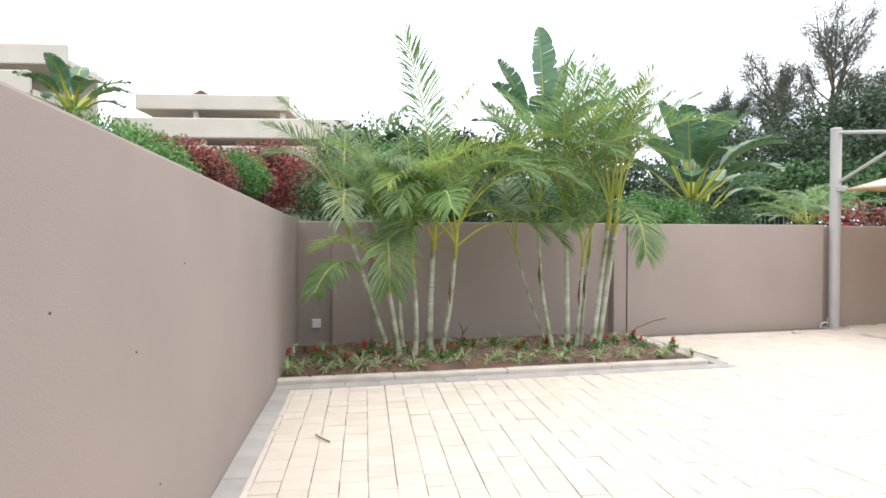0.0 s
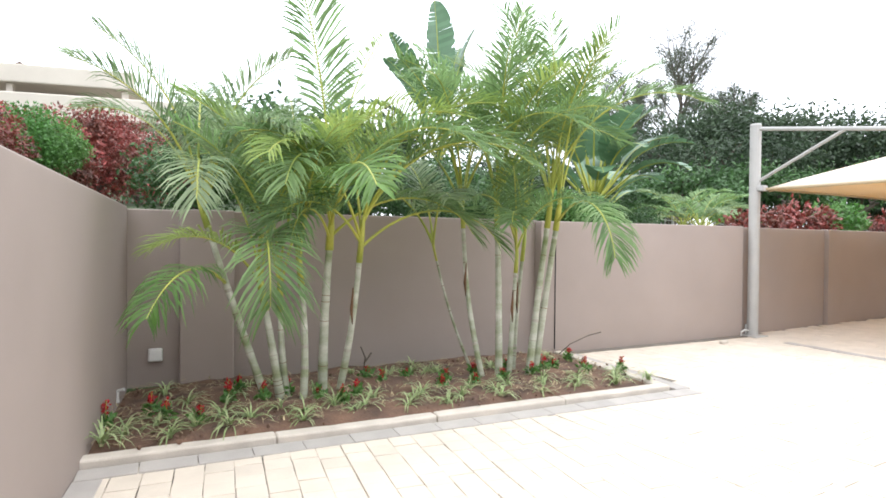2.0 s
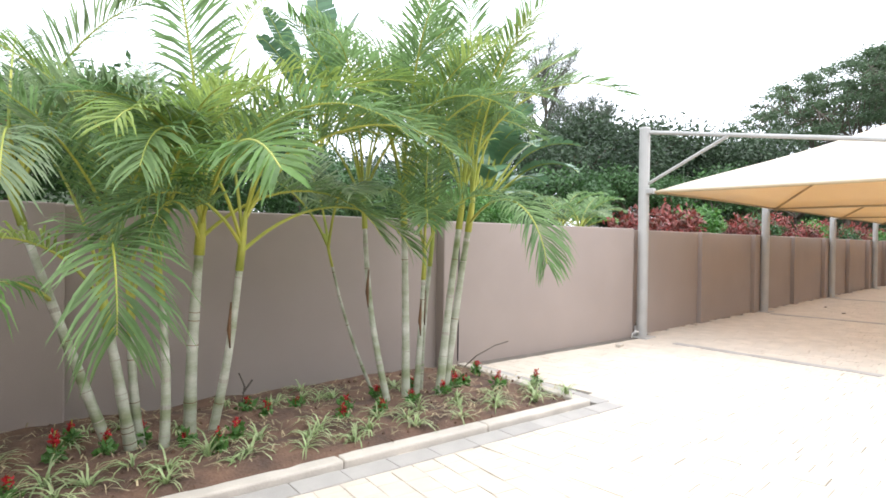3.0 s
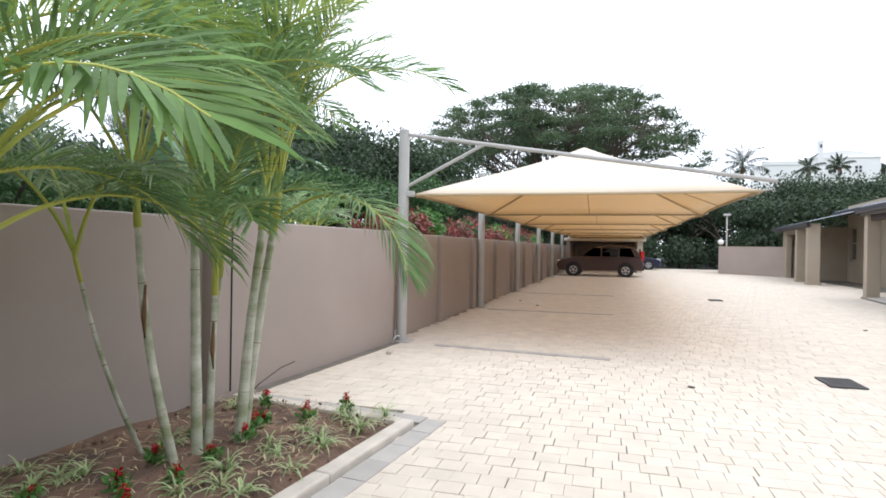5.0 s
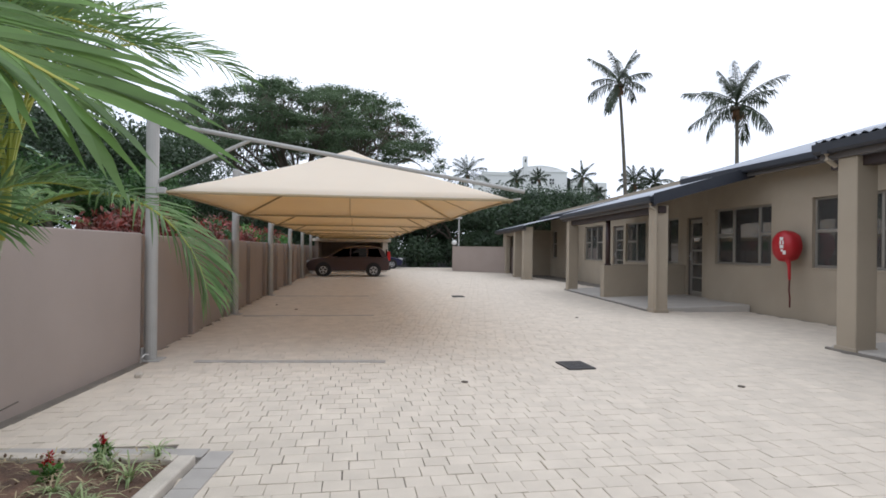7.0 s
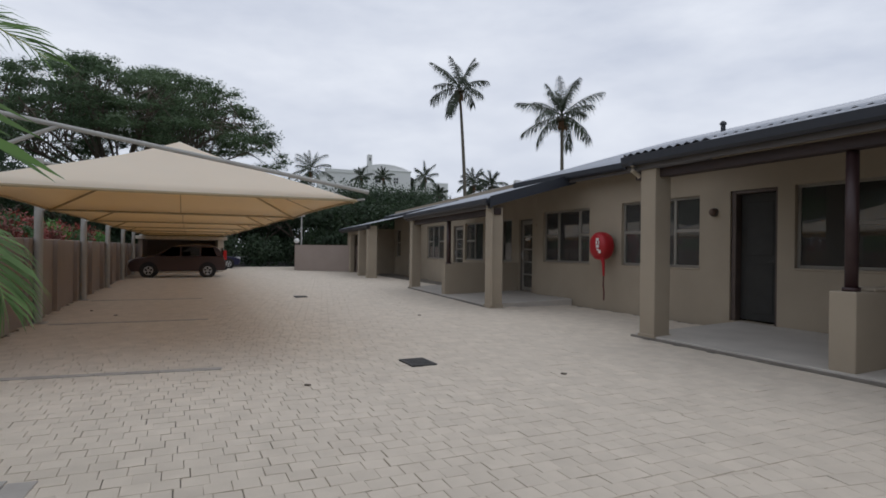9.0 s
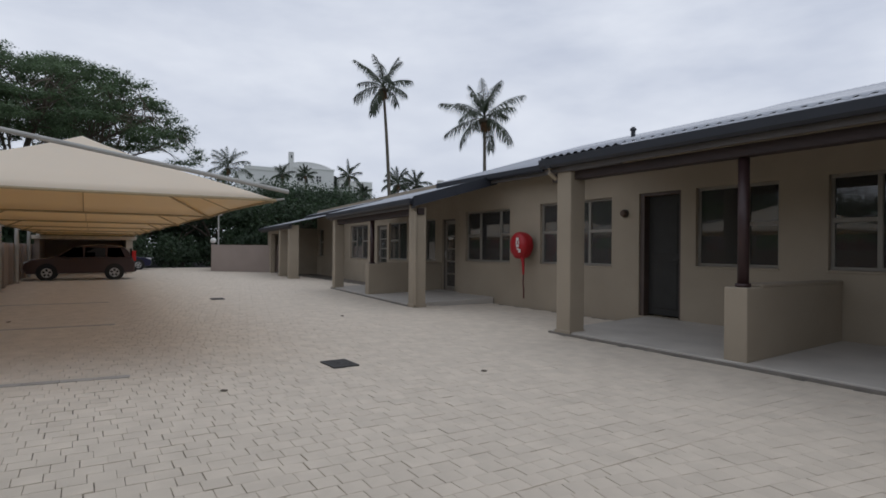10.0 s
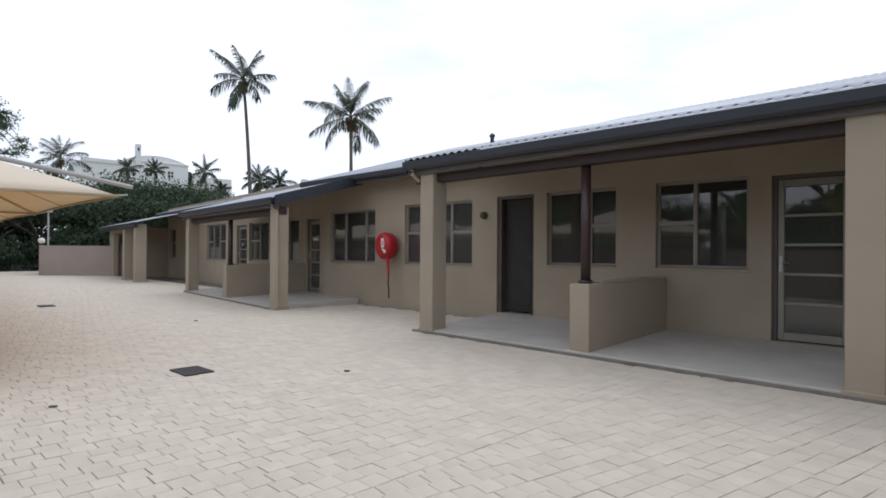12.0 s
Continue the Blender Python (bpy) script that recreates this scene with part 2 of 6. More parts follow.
M_VARIEG = mat("striped_grass_leaf", (0.50, 0.55, 0.30), var=0.4, scale=9, fine=60, bump=0.0, rough=0.5, tint=(0.22, 0.34, 0.12), island=0.5, transmit=0.25)
M_PETAL = mat("red_flower_petal", (0.50, 0.012, 0.02), var=0.3, scale=20, fine=50, bump=0.0, rough=0.55, island=0.4, transmit=0.2)


# ---- helpers for meshes ----
def link(name, bm, material, smooth=False):
    me = bpy.data.meshes.new(name)
    bm.to_mesh(me)
    bm.free()
    me.materials.append(material)
    if smooth:
        me.polygons.foreach_set("use_smooth", [True] * len(me.polygons))
    return new(name, me)


def part(name, bm, material, parent, label="", smooth=False):
    ob = link(name, bm, material, smooth)
    ob.parent = parent
    return tagged(ob, label) if label else ob


def part_pd(name, verts, faces, material, parent=None, label="", smooth=False):
    me = bpy.data.meshes.new(name)
    me.from_pydata(verts, [], faces)
    me.materials.append(material)
    if smooth:
        me.polygons.foreach_set("use_smooth", [True] * len(me.polygons))
    ob = new(name, me)
    ob.parent = parent
    return tagged(ob, label) if label else ob


def thing(name, at, label, category, group="", kind="", turn=0.0):
    ob = new(name)
    ob.empty_display_size = 0.2
    ob.matrix_basis = pose(*at, 0, 0, turn)
    return tagged(ob, label, category, group, kind)


def box(bm, x0, x1, y0, y1, z0, z1, m=None, bevel=0.0, segs=1):
    made = bmesh.ops.create_cube(bm, size=1.0)["verts"]
    for v in made:
        v.co = Vector((x0 + (v.co.x + 0.5) * (x1 - x0), y0 + (v.co.y + 0.5) * (y1 - y0), z0 + (v.co.z + 0.5) * (z1 - z0)))
    if bevel:
        edges = list({e for v in made for e in v.link_edges})
        made = list({v for f in bmesh.ops.bevel(bm, geom=edges, offset=bevel, segments=segs, affect="EDGES", profile=0.5)["faces"] for v in f.verts} | {v for v in made if v.is_valid})
    if m is not None:
        bmesh.ops.transform(bm, matrix=m, verts=[v for v in made if v.is_valid])
    return bm


def boxed(x0, x1, y0, y1, z0, z1, m=None, bevel=0.0, segs=1):
    return box(bmesh.new(), x0, x1, y0, y1, z0, z1, m, bevel, segs)


def tube(bm, pts, radii, sides=8, cap=True):
    """A tube through pts with a radius at each."""
    pts = [Vector(p) for p in pts]
    rings = []
    for i, p in enumerate(pts):
        d = (pts[min(i + 1, len(pts) - 1)] - pts[max(i - 1, 0)]).normalized()
        side = d.cross(Vector((0, 0, 1)))
        side = side.normalized() if side.length > 1e-3 else Vector((1, 0, 0))
        up = side.cross(d)
        r = radii[i] if isinstance(radii, (list, tuple)) else radii
        rings.append([bm.verts.new(p + r * (math.cos(a) * side + math.sin(a) * up)) for a in (2 * math.pi * k / sides for k in range(sides))])
    for a, b in zip(rings, rings[1:]):
        for k in range(sides):
            bm.faces.new((a[k], a[(k + 1) % sides], b[(k + 1) % sides], b[k]))
    if cap:
        bm.faces.new(list(reversed(rings[0])))
        bm.faces.new(rings[-1])
    return bm


def tubed(pts, radii, sides=8):
    return tube(bmesh.new(), pts, radii, sides)


# ---- ground and walls ----
LW = (Vector((-2.1, -6.0, 0)), Vector((0.05, 7.0, 0)))  # foot of the tall side wall


def rise(x, y):
    """Height of the land: level in the yard, a bank behind the side wall and the back wall, a hill to the north-west."""
    side = LW[0].x + (LW[1].x - LW[0].x) * (y - LW[0].y) / (LW[1].y - LW[0].y)
    west = max(0.0, side - 0.25 - x)
    north = max(0.0, y - 6.95)
    out = max(west, north)
    if out <= 0:
        return -0.08
    lift = min(out / 0.5, 1.0)
    hill = 1.15 + 0.12 * min(out, 40) * (1.0 if x < 2 else max(0.15, 1 - (x - 2) / 12)) + 0.08 * noise.noise((x * 0.3, y * 0.3, 0))
    return -0.08 + lift * hill


def build_ground():
    near = [-12 + 0.5 * i for i in range(130)]
    xs = [-900, -400, -150, -60, -40, -30, -20, -15] + near + [60, 75, 100, 150, 260, 500, 900]
    ys = [-900, -400, -150, -60, -30] + [-15 + 0.5 * i for i in range(140)] + [60, 75, 100, 150, 260, 500, 900]
    verts = [(x, y, rise(x, y)) for y in ys for x in xs]
    w = len(xs)
    faces = [(j * w + i, j * w + i + 1, (j + 1) * w + i + 1, (j + 1) * w + i) for j in range(len(ys) - 1) for i in range(w - 1)]
    ob = part_pd("ground", verts, faces, M_GRASS, None, "", True)
    tagged(ob, "green lawn and planted bank beyond the walls", "ground", kind="structure")


build_ground()


def wall_run(name, a, b, height, thick, label, z0=-0.1, end_height=None):
    """A straight wall whose visible face runs from a to b, its body to the left of that way; its top may fall to end_height."""
    a, b = Vector((*a, 0)), Vector((*b, 0))
    d = b - a
    m = Matrix.Translation(a) @ Matrix.Rotation(math.atan2(d.y, d.x), 4, "Z")
    bm = boxed(0, d.length, 0, thick, z0, height, None, 0.012, 2)
    if end_height is not None:
        for v in bm.verts:
            if v.co.z > height - 0.1:
                v.co.z += (end_height - height) * v.co.x / d.length
    bm.transform(m)
    ob = link(name, bm, M_WALL)
    return tagged(ob, label, "wall", kind="structure")


WALL_H = 1.40
wall_run("wall_west", (LW[0].x, LW[0].y), (LW[1].x, LW[1].y), 1.735, 0.22, "tall plastered taupe boundary wall beside the paving", end_height=1.42)
wall_run("wall_bed", (0.03, 7.0), (3.84, 6.80), WALL_H, 0.22, "taupe plastered wall behind the palm bed")
wall_run("wall_pilaster_corner", (0.40, 6.88), (0.80, 6.86), WALL_H + 0.003, 0.16, "shallow plastered pier in the wall behind the bed")
wall_run("wall_north_step", (3.80, 6.69), (6.90, 6.46), WALL_H - 0.01, 0.24, "taupe plastered wall between the palm bed and the carport")
wall_run("wall_north", (6.90, 6.52), (36.0, 6.62), WALL_H - 0.02, 0.22, "taupe plastered wall behind the row of carports")
for k in range(13):
    x = 8.95 + 2.22 * k
    wall_run("wall_pier", (x, 6.465), (x + 0.32, 6.465), WALL_H - 0.017, 0.2, "shallow plastered pier of the wall behind the carports")
wall_run("wall_south_west", (12.0, -9.0), (-2.1, -9.0), 2.6, 0.22, "plain plastered wall closing the yard")
wall_run("wall_west_back", (-2.1, -9.0), (-2.1, -6.0), 1.735, 0.22, "plain plastered wall closing the yard")

# expansion joint and small services on the north wall
joint = tubed([(3.98, 6.672, 0.05), (3.98, 6.672, WALL_H - 0.03)], 0.006, 5)
tagged(link("expansion_joint", joint, M_BLACK), "thin black movement joint in the wall", "joint", kind="structure")

# paving base under the pavers
base = bmesh.new()
box(base, -3.0, 60.0, -8.5, 6.9, -0.30, -0.012)
tagged(link("paving_bed", base, M_JOINT), "sandy bed under the paving", "paving", kind="structure")


# ---- the row of rooms ----
def facade(name, m, x0, x1, z0, z1, holes, thick, label, material=M_HOUSE):
    """A wall in the local plane y = 0 (front) to -thick, with openings (a, b, low, high) cut through it."""
    xs = sorted({x0, x1, *(h[0] for h in holes), *(h[1] for h in holes)})
    zs = sorted({z0, z1, *(h[2] for h in holes), *(h[3] for h in holes)})
    solid = {}
    for i in range(len(xs) - 1):
        for k in range(len(zs) - 1):
            cx, cz = (xs[i] + xs[i + 1]) / 2, (zs[k] + zs[k + 1]) / 2
            solid[i, k] = not any(h[0] < cx < h[1] and h[2] < cz < h[3] for h in holes)
    bm = bmesh.new()

    def quad(*pts):
        bm.faces.new([bm.verts.new(m @ Vector(p)) for p in pts])

    for (i, k), full in solid.items():
        if not full:
            continue
        a, b, c, d = xs[i], xs[i + 1], zs[k], zs[k + 1]
        quad((b, 0, c), (a, 0, c), (a, 0, d), (b, 0, d))
        quad((a, -thick, c), (b, -thick, c), (b, -thick, d), (a, -thick, d))
        if not solid.get((i - 1, k)):
            quad((a, 0, c), (a, -thick, c), (a, -thick, d), (a, 0, d))
        if not solid.get((i + 1, k)):
            quad((b, -thick, c), (b, 0, c), (b, 0, d), (b, -thick, d))
        if not solid.get((i, k - 1)):
            quad((a, 0, c), (b, 0, c), (b, -thick, c), (a, -thick, c))
        if not solid.get((i, k + 1)):
            quad((a, -thick, d), (b, -thick, d), (b, 0, d), (a, 0, d))
    bmesh.ops.remove_doubles(bm, verts=bm.verts, dist=0.0005)
    return tagged(link(name, bm, material), label, "wall", kind="structure")


def window(name, m, x0, x1, z0, z1, columns, label):
    """A metal window in a wall's local frame: columns is a list of (width share, has transom)."""
    root = thing(name, m @ Vector(((x0 + x1) / 2, -0.08, z0)), label, "window", kind="structure")
    inv = root.matrix_basis.inverted()
    total = sum(c[0] for c in columns)
    fr = 0.045
    frame_bm = bmesh.new()
    y0, y1 = -0.11, -0.06
    for a, b, c, d in ((x0, x1, z0, z0 + fr), (x0, x1, z1 - fr, z1), (x0, x0 + fr, z0 + fr, z1 - fr), (x1 - fr, x1, z0 + fr, z1 - fr)):
        box(frame_bm, a, b, y0, y1, c, d, inv @ m, 0.005)
    part("window_frame", frame_bm, M_ALU, root)
    at = x0
    for i, (share, split) in enumerate(columns):
        wide = (x1 - x0) * share / total
        a, b = at + fr * 0.6, at + wide - fr * 0.6
        if i:
            part("mullion", boxed(at - 0.03, at + 0.03, y0 - 0.005, y1 + 0.006, z0 + fr, z1 - fr, inv @ m, 0.005), M_ALU, root)
        zm = z0 + (z1 - z0) * 0.52
        if split:
            part("transom", boxed(a, b, y0 - 0.004, y1 + 0.004, zm - 0.03, zm + 0.03, inv @ m, 0.005), M_ALU, root)
            spans = ((z0 + fr, zm - 0.03), (zm + 0.03, z1 - fr))
        else:
            spans = ((z0 + fr, z1 - fr),)
        for c, d in spans:
            pane = part("pane", boxed(a, b, -0.088, -0.084, c, d, inv @ m), M_GLASS, root, "dark reflecting glass pane")
            pane.visible_shadow = False
        at += wide
    part("window_sill", boxed(x0 - 0.01, x1 + 0.01, -0.06, 0.012, z0 - 0.035, z0, inv @ m, 0.006), M_HOUSE, root, "plastered sill")
    return root


def glass_door(name, m, x0, x1, z0, z1, label, handle_side=1):
    root = thing(name, m @ Vector(((x0 + x1) / 2, -0.1, z0)), label, "door", kind="structure")
    inv = root.matrix_basis.inverted() @ m
    y0, y1 = -0.13, -0.07
    outer = bmesh.new()
    for a, b, c, d in ((x0, x0 + 0.05, z0, z1), (x1 - 0.05, x1, z0, z1), (x0 + 0.05, x1 - 0.05, z1 - 0.05, z1)):
        box(outer, a, b, y0 - 0.02, y1 + 0.02, c, d, inv, 0.006)
    part("door_frame", outer, M_DARKALU, root)
    a, b, c, d = x0 + 0.055, x1 - 0.055, z0 + 0.015, z1 - 0.055
    leaf = bmesh.new()
    st = 0.075
    for p, q, r, s in ((a, a + st, c, d), (b - st, b, c, d), (a + st, b - st, c, c + 0.1), (a + st, b - st, d - 0.09, d)):
        box(leaf, p, q, y0, y1, r, s, inv, 0.006)
    leaf_ob = part("door_leaf", leaf, M_ALU, root)
    rows = 5
    low, high = c + 0.1, d - 0.09
    for k in range(rows):
        p, q = low + (high - low) * k / rows, low + (high - low) * (k + 1) / rows
        if k:
            part("glazing_bar", boxed(a + st, b - st, y0 + 0.004, y1 - 0.004, p - 0.018, p + 0.018, inv, 0.005), M_ALU, leaf_ob)
        pane = part("pane", boxed(a + st, b - st, -0.102, -0.098, p + 0.018 * (k > 0), q - 0.018 * (k < rows - 1), inv), M_GLASS, leaf_ob, "dark glass pane")
        pane.visible_shadow = False
    hx = b - st / 2 if handle_side > 0 else a + st / 2
    hz = z0 + 1.02
    hb = boxed(hx - 0.02, hx + 0.02, y1, y1 + 0.012, hz - 0.12, hz + 0.09, inv, 0.005)
    tube(hb, [inv @ Vector((hx, y1 + 0.01, hz)), inv @ Vector((hx, y1 + 0.05, hz)), inv @ Vector((hx - 0.11 * handle_side, y1 + 0.05, hz))], 0.009, 6)
    part("door_handle", hb, M_RIM, leaf_ob, "bright steel lever handle and plate")
    return root


def dark_door(name, m, x0, x1, z0, z1, label):
    root = thing(name, m @ Vector(((x0 + x1) / 2, -0.1, z0)), label, "door", kind="structure")
    inv = root.matrix_basis.inverted() @ m
    fr = bmesh.new()
    for a, b, c, d in ((x0, x0 + 0.055, z0, z1), (x1 - 0.09, x1, z0, z1), (x0 + 0.055, x1 - 0.09, z1 - 0.055, z1)):
        box(fr, a, b, -0.2, -0.03, c, d, inv, 0.006)
    part("door_frame", fr, M_DOORFRAME, root, "brown painted timber frame")
    # added closed leaf with panels and handle, in place of the dim open doorway
    leaf = part("door_leaf", boxed(x0 + 0.06, x1 - 0.095, -0.19, -0.15, z0 + 0.03, z1 - 0.06, inv, 0.004), M_DOOR, root, "dark leaf standing for the dim open doorway")
    for low, high in ((0.15, 0.95), (1.1, z1 - z0 - 0.2)):
        part("door_panel", boxed(x0 + 0.17, x1 - 0.2, -0.151, -0.143, z0 + low, z0 + high, inv, 0.006), M_DOOR, leaf)
    part("door_handle", tubed([inv @ Vector((x0 + 0.12, -0.15, z0 + 1.0)), inv @ Vector((x0 + 0.12, -0.1, z0 + 1.0)), inv @ Vector((x0 + 0.22, -0.1, z0 + 1.0))], 0.009, 6), M_IRON, leaf)
    return root


FAC1 = Matrix.Translation((0, -4.2, 0))
PORCH_Z, PORCH_EDGE = 0.145, 0.052
HOLES1 = [(10.97, 12.85, 1.0, 2.27), (7.86, 9.9, 1.0, 2.3), (6.36, 7.22, PORCH_Z, 2.32), (4.75, 6.08, 1.06, 2.32), (2.8, 4.1, 1.06, 2.33), (1.62, 2.52, PORCH_Z, 2.30)]
facade("wall_house_1", FAC1, -6.0, 13.15, -0.1, 3.02, HOLES1, 0.22, "beige plastered front wall of the near rooms")
window("window_1", FAC1, *HOLES1[0], [(0.44, True), (0.87, False), (0.62, True)], "three-light bronze-framed window with dark glass")
window("window_2", FAC1, *HOLES1[1], [(0.62, True), (0.87, False), (0.55, True)], "three-light bronze-framed window with dark glass by the porch column")
window("window_3", FAC1, *HOLES1[3], [(0.5, True), (0.83, False)], "bronze-framed window with dark glass on the porch")
window("window_4", FAC1, *HOLES1[4], [(0.73, False), (0.57, True)], "bronze-framed window with dark glass beside the glazed door")
dark_door("door_1", FAC1, *HOLES1[2], "dark green painted door set deep in its frame")
glass_door("door_2", FAC1, *HOLES1[5], "bronze-framed glazed door with five panes and a steel lever")

FAC2M = pose(11.6, -1.95, 0, 0, 0, -5)
FAC2 = FAC2M @ Matrix.Translation((0, -2.22, 0))
HOLES2 = [(2.2, 3.0, PORCH_Z, 2.15), (3.48, 4.25, 0.95, 2.2), (5.65, 7.3, 0.93, 2.2), (7.5, 8.5, PORCH_Z, 2.15), (9.6, 11.85, 0.9, 2.25), (16.3, 18.2, 0.9, 2.25)]
facade("wall_house_2", FAC2, 1.42, 17.6, -0.1, 3.2, HOLES2[:5] + [(16.3, 17.2, 0.9, 2.25)], 0.22, "beige plastered front wall of the middle rooms")
glass_door("door_3", FAC2, *HOLES2[0], "bronze-framed glazed door with five panes on the middle porch")
window("window_5", FAC2, *HOLES2[1], [(0.7, False)], "narrow dark window between porch column and glazed door")
window("window_6", FAC2, *HOLES2[2], [(0.8, False), (0.8, True)], "bronze-framed window behind the low porch wall")
glass_door("door_4", FAC2, *HOLES2[3], "bronze-framed glazed door behind the low porch wall")
window("window_7", FAC2, *HOLES2[4], [(0.8, True), (0.7, False), (0.7, True)], "three-light bronze-framed window at the end of the porch")
window("window_8", FAC2, 16.3, 17.2, 0.9, 2.25, [(0.9, True)], "small dark window beyond the middle porch")


def rooms(name, m, x0, x1, depth, height):
    """Plain room shell behind a front wall: floor, back wall with two lights, ends and partitions."""
    bm = bmesh.new()
    box(bm, x0, x1, -depth, -0.23, 0.0, 0.10, m)
    tagged(link(name + "_floor", bm, M_PORCH), "grey screed floor of the dark rooms", "floor", kind="structure")
    back = m @ Matrix.Translation((0, -depth, 0))
    holes = [(2.64, 2.76, 1.66, 1.88), (2.8, 2.91, 1.66, 1.88), (2.95, 3.04, 1.74, 1.88)] if x0 < 0 else []
    facade(name + "_back_wall", back, x0, x1, 0.0, height + 0.7, holes, 0.2, "plain back wall of the rooms", M_ROOM)
    for i, x in enumerate((x0, x0 + (x1 - x0) * 0.36, x0 + (x1 - x0) * 0.68, x1 - 0.15)):
        tagged(link(name + "_cross_wall", boxed(x, x + 0.15, -depth, -0.23, 0.1, height, m), M_HOUSE), "plain cross wall between the rooms", "wall", kind="structure")
    tagged(link("ceiling_" + name, boxed(x0, x1, -depth, -0.23, height, height + 0.05, m), M_ROOM), "plain ceiling of the rooms", "ceiling", kind="structure")


rooms("room_near", FAC1, -6.0, 13.0, 4.6, 2.6)
rooms("room_far", FAC2, 2.0, 17.5, 4.6, 2.6)

# porches
def porch(name, m, x0, x1, y0, y1, label):
    slab = boxed(x0, x1, y0, y1, -0.1, PORCH_Z, None, 0.012, 2)
    for v in slab.verts:
        if v.co.z > 0:
            v.co.z += (PORCH_EDGE - PORCH_Z) * (v.co.y - y0) / (y1 - y0)
    slab.transform(m)
    tagged(link(name, slab, M_PORCH), label, "porch floor", kind="structure")
    # edging strip whose dark colour stands for the shaded slab face
    tagged(link("porch_kerb", boxed(x0 - 0.05, x1 + 0.05, y1 + 0.002, y1 + 0.05, -0.1, 0.03, m, 0.006), M_EDGING_SHADED), "concrete edging along the porch, darkened for the shade on its face", "edging", kind="structure")


porch("porch_floor_near", Matrix(), -4.0, 7.05, -4.198, -2.02, "smooth grey screeded porch floor")
porch("porch_floor_middle", FAC2M, 0.15, 6.5, -2.218, 0.02, "smooth grey screeded porch floor of the middle rooms")


def column(name, m, x, y, top, label, side=0.30):
    root = thing(name, m @ Vector((x, y, 0)), label, "column", "porch columns", turn=math.degrees(m.to_euler().z))
    h = side / 2
    part("shaft", boxed(-h, h, -h, h, -0.05, top, None, 0.015, 2), M_HOUSE, root)
    part("base_plinth", boxed(-h - 0.018, h + 0.018, -h - 0.018, h + 0.018, -0.05, 0.075, None, 0.012, 2), M_HOUSE, root, "worn plaster plinth")
    return root


COL = "square beige plastered porch column under the dark eave"
column("porch_column", Matrix(), 6.80, -2.15, 2.50, COL)
column("porch_column", Matrix(), 1.14, -2.15, 2.52, COL)
column("porch_column", FAC2M, 0.0, -0.12, 2.23, COL)
column("porch_column", FAC2M, 6.35, -0.12, 2.23, COL)
column("porch_column", FAC2M, 13.2, -0.1, 2.28, COL, 0.4)
column("porch_column", FAC2M, 15.4, -0.1, 2.26, COL, 0.36)


def low_wall(m, x0, x1, y0, y1, label, post_top=2.38):
    root = thing("porch_low_wall", m @ Vector(((x0 + x1) / 2, y1, 0)), label, "low wall", "low porch walls", turn=math.degrees(m.to_euler().z))
    h, d = (x1 - x0) / 2, y1 - y0
    part("body", boxed(-h, h, -d, 0, -0.02, 0.89, None, 0.014, 2), M_HOUSE, root)
    part("coping", boxed(-h - 0.004, h + 0.004, -d, -0.30, 0.888, 0.925, None, 0.01), M_HOUSE, root)
    post = tubed([(0.0, -0.15, 0.87), (0.0, -0.15, post_top)], 0.062, 14)
    tube(post, [(0, -0.15, 0.888), (0, -0.15, 0.93)], 0.085, 14)
    timber = link("porch_post", post, M_POST, True)
    timber.matrix_basis = root.matrix_basis.copy()
    tagged(timber, "dark maroon round post standing on the low porch wall", "post", "porch posts")


low_wall(Matrix(), 3.92, 4.20, -4.195, -2.06, "waist-high beige plastered wall dividing the porch")
low_wall(FAC2M, 3.05, 3.33, -2.215, -0.02, "waist-high beige plastered wall dividing the middle porch", 2.08)

# roof
SLOPE = 0.25


def corrugated(name, m, x0, x1, y0, y1, z_eave, label, slope=SLOPE):
    """Wavy sheeting falling towards +y: eave at y1, ridge at y0, with a little thickness."""
    step, pitch, amp = 0.019, 0.152, 0.014
    n = int((x1 - x0) / step)
    verts, faces = [], []
    for i in range(n + 1):
        x = x0 + (x1 - x0) * i / n
        wave = amp * math.sin(2 * math.pi * x / pitch)
        for y, dz in ((y1, 0.0), (y0, 0.0), (y1, -0.012)):
            verts.append(m @ Vector((x, y, z_eave + (y1 - y) * slope + wave + dz)))
    for i in range(n):
        a, b = 3 * i, 3 * (i + 1)
        faces += [(a, b, b + 1, a + 1), (a + 2, b + 2, b, a)]
    ob = part_pd(name, [tuple(v) for v in verts], faces, M_ROOF, None, "", True)
    return tagged(ob, label, "roof", kind="structure")


def eave(m, x0, x1, y, z, rake_from=None):
    """Gutter and fascia along an eave whose sheet edge is at (y, z)."""
    g = bmesh.new()
    prof = [(0.0, -0.01), (0.0, -0.13), (0.03, -0.155), (0.085, -0.155), (0.115, -0.12), (0.12, -0.02), (0.105, -0.015), (0.1, -0.115), (0.075, -0.14), (0.03, -0.14), (0.015, -0.125), (0.015, -0.01)]
    ends = [[g.verts.new(m @ Vector((x, y - 0.03 + p, z + q))) for p, q in prof] for x in (x0, x1)]
    for k in range(len(prof)):
        g.faces.new((ends[0][k], ends[0][(k + 1) % len(prof)], ends[1][(k + 1) % len(prof)], ends[1][k]))
    tagged(link("gutter", g, M_GUTTER), "dark painted metal gutter along the eave", "gutter", kind="structure")
    tagged(link("fascia", boxed(x0, x1, y - 0.065, y - 0.034, z - 0.225, z - 0.012, m, 0.004), M_FASCIA), "grey-brown painted fascia board behind the gutter", "fascia", kind="structure")


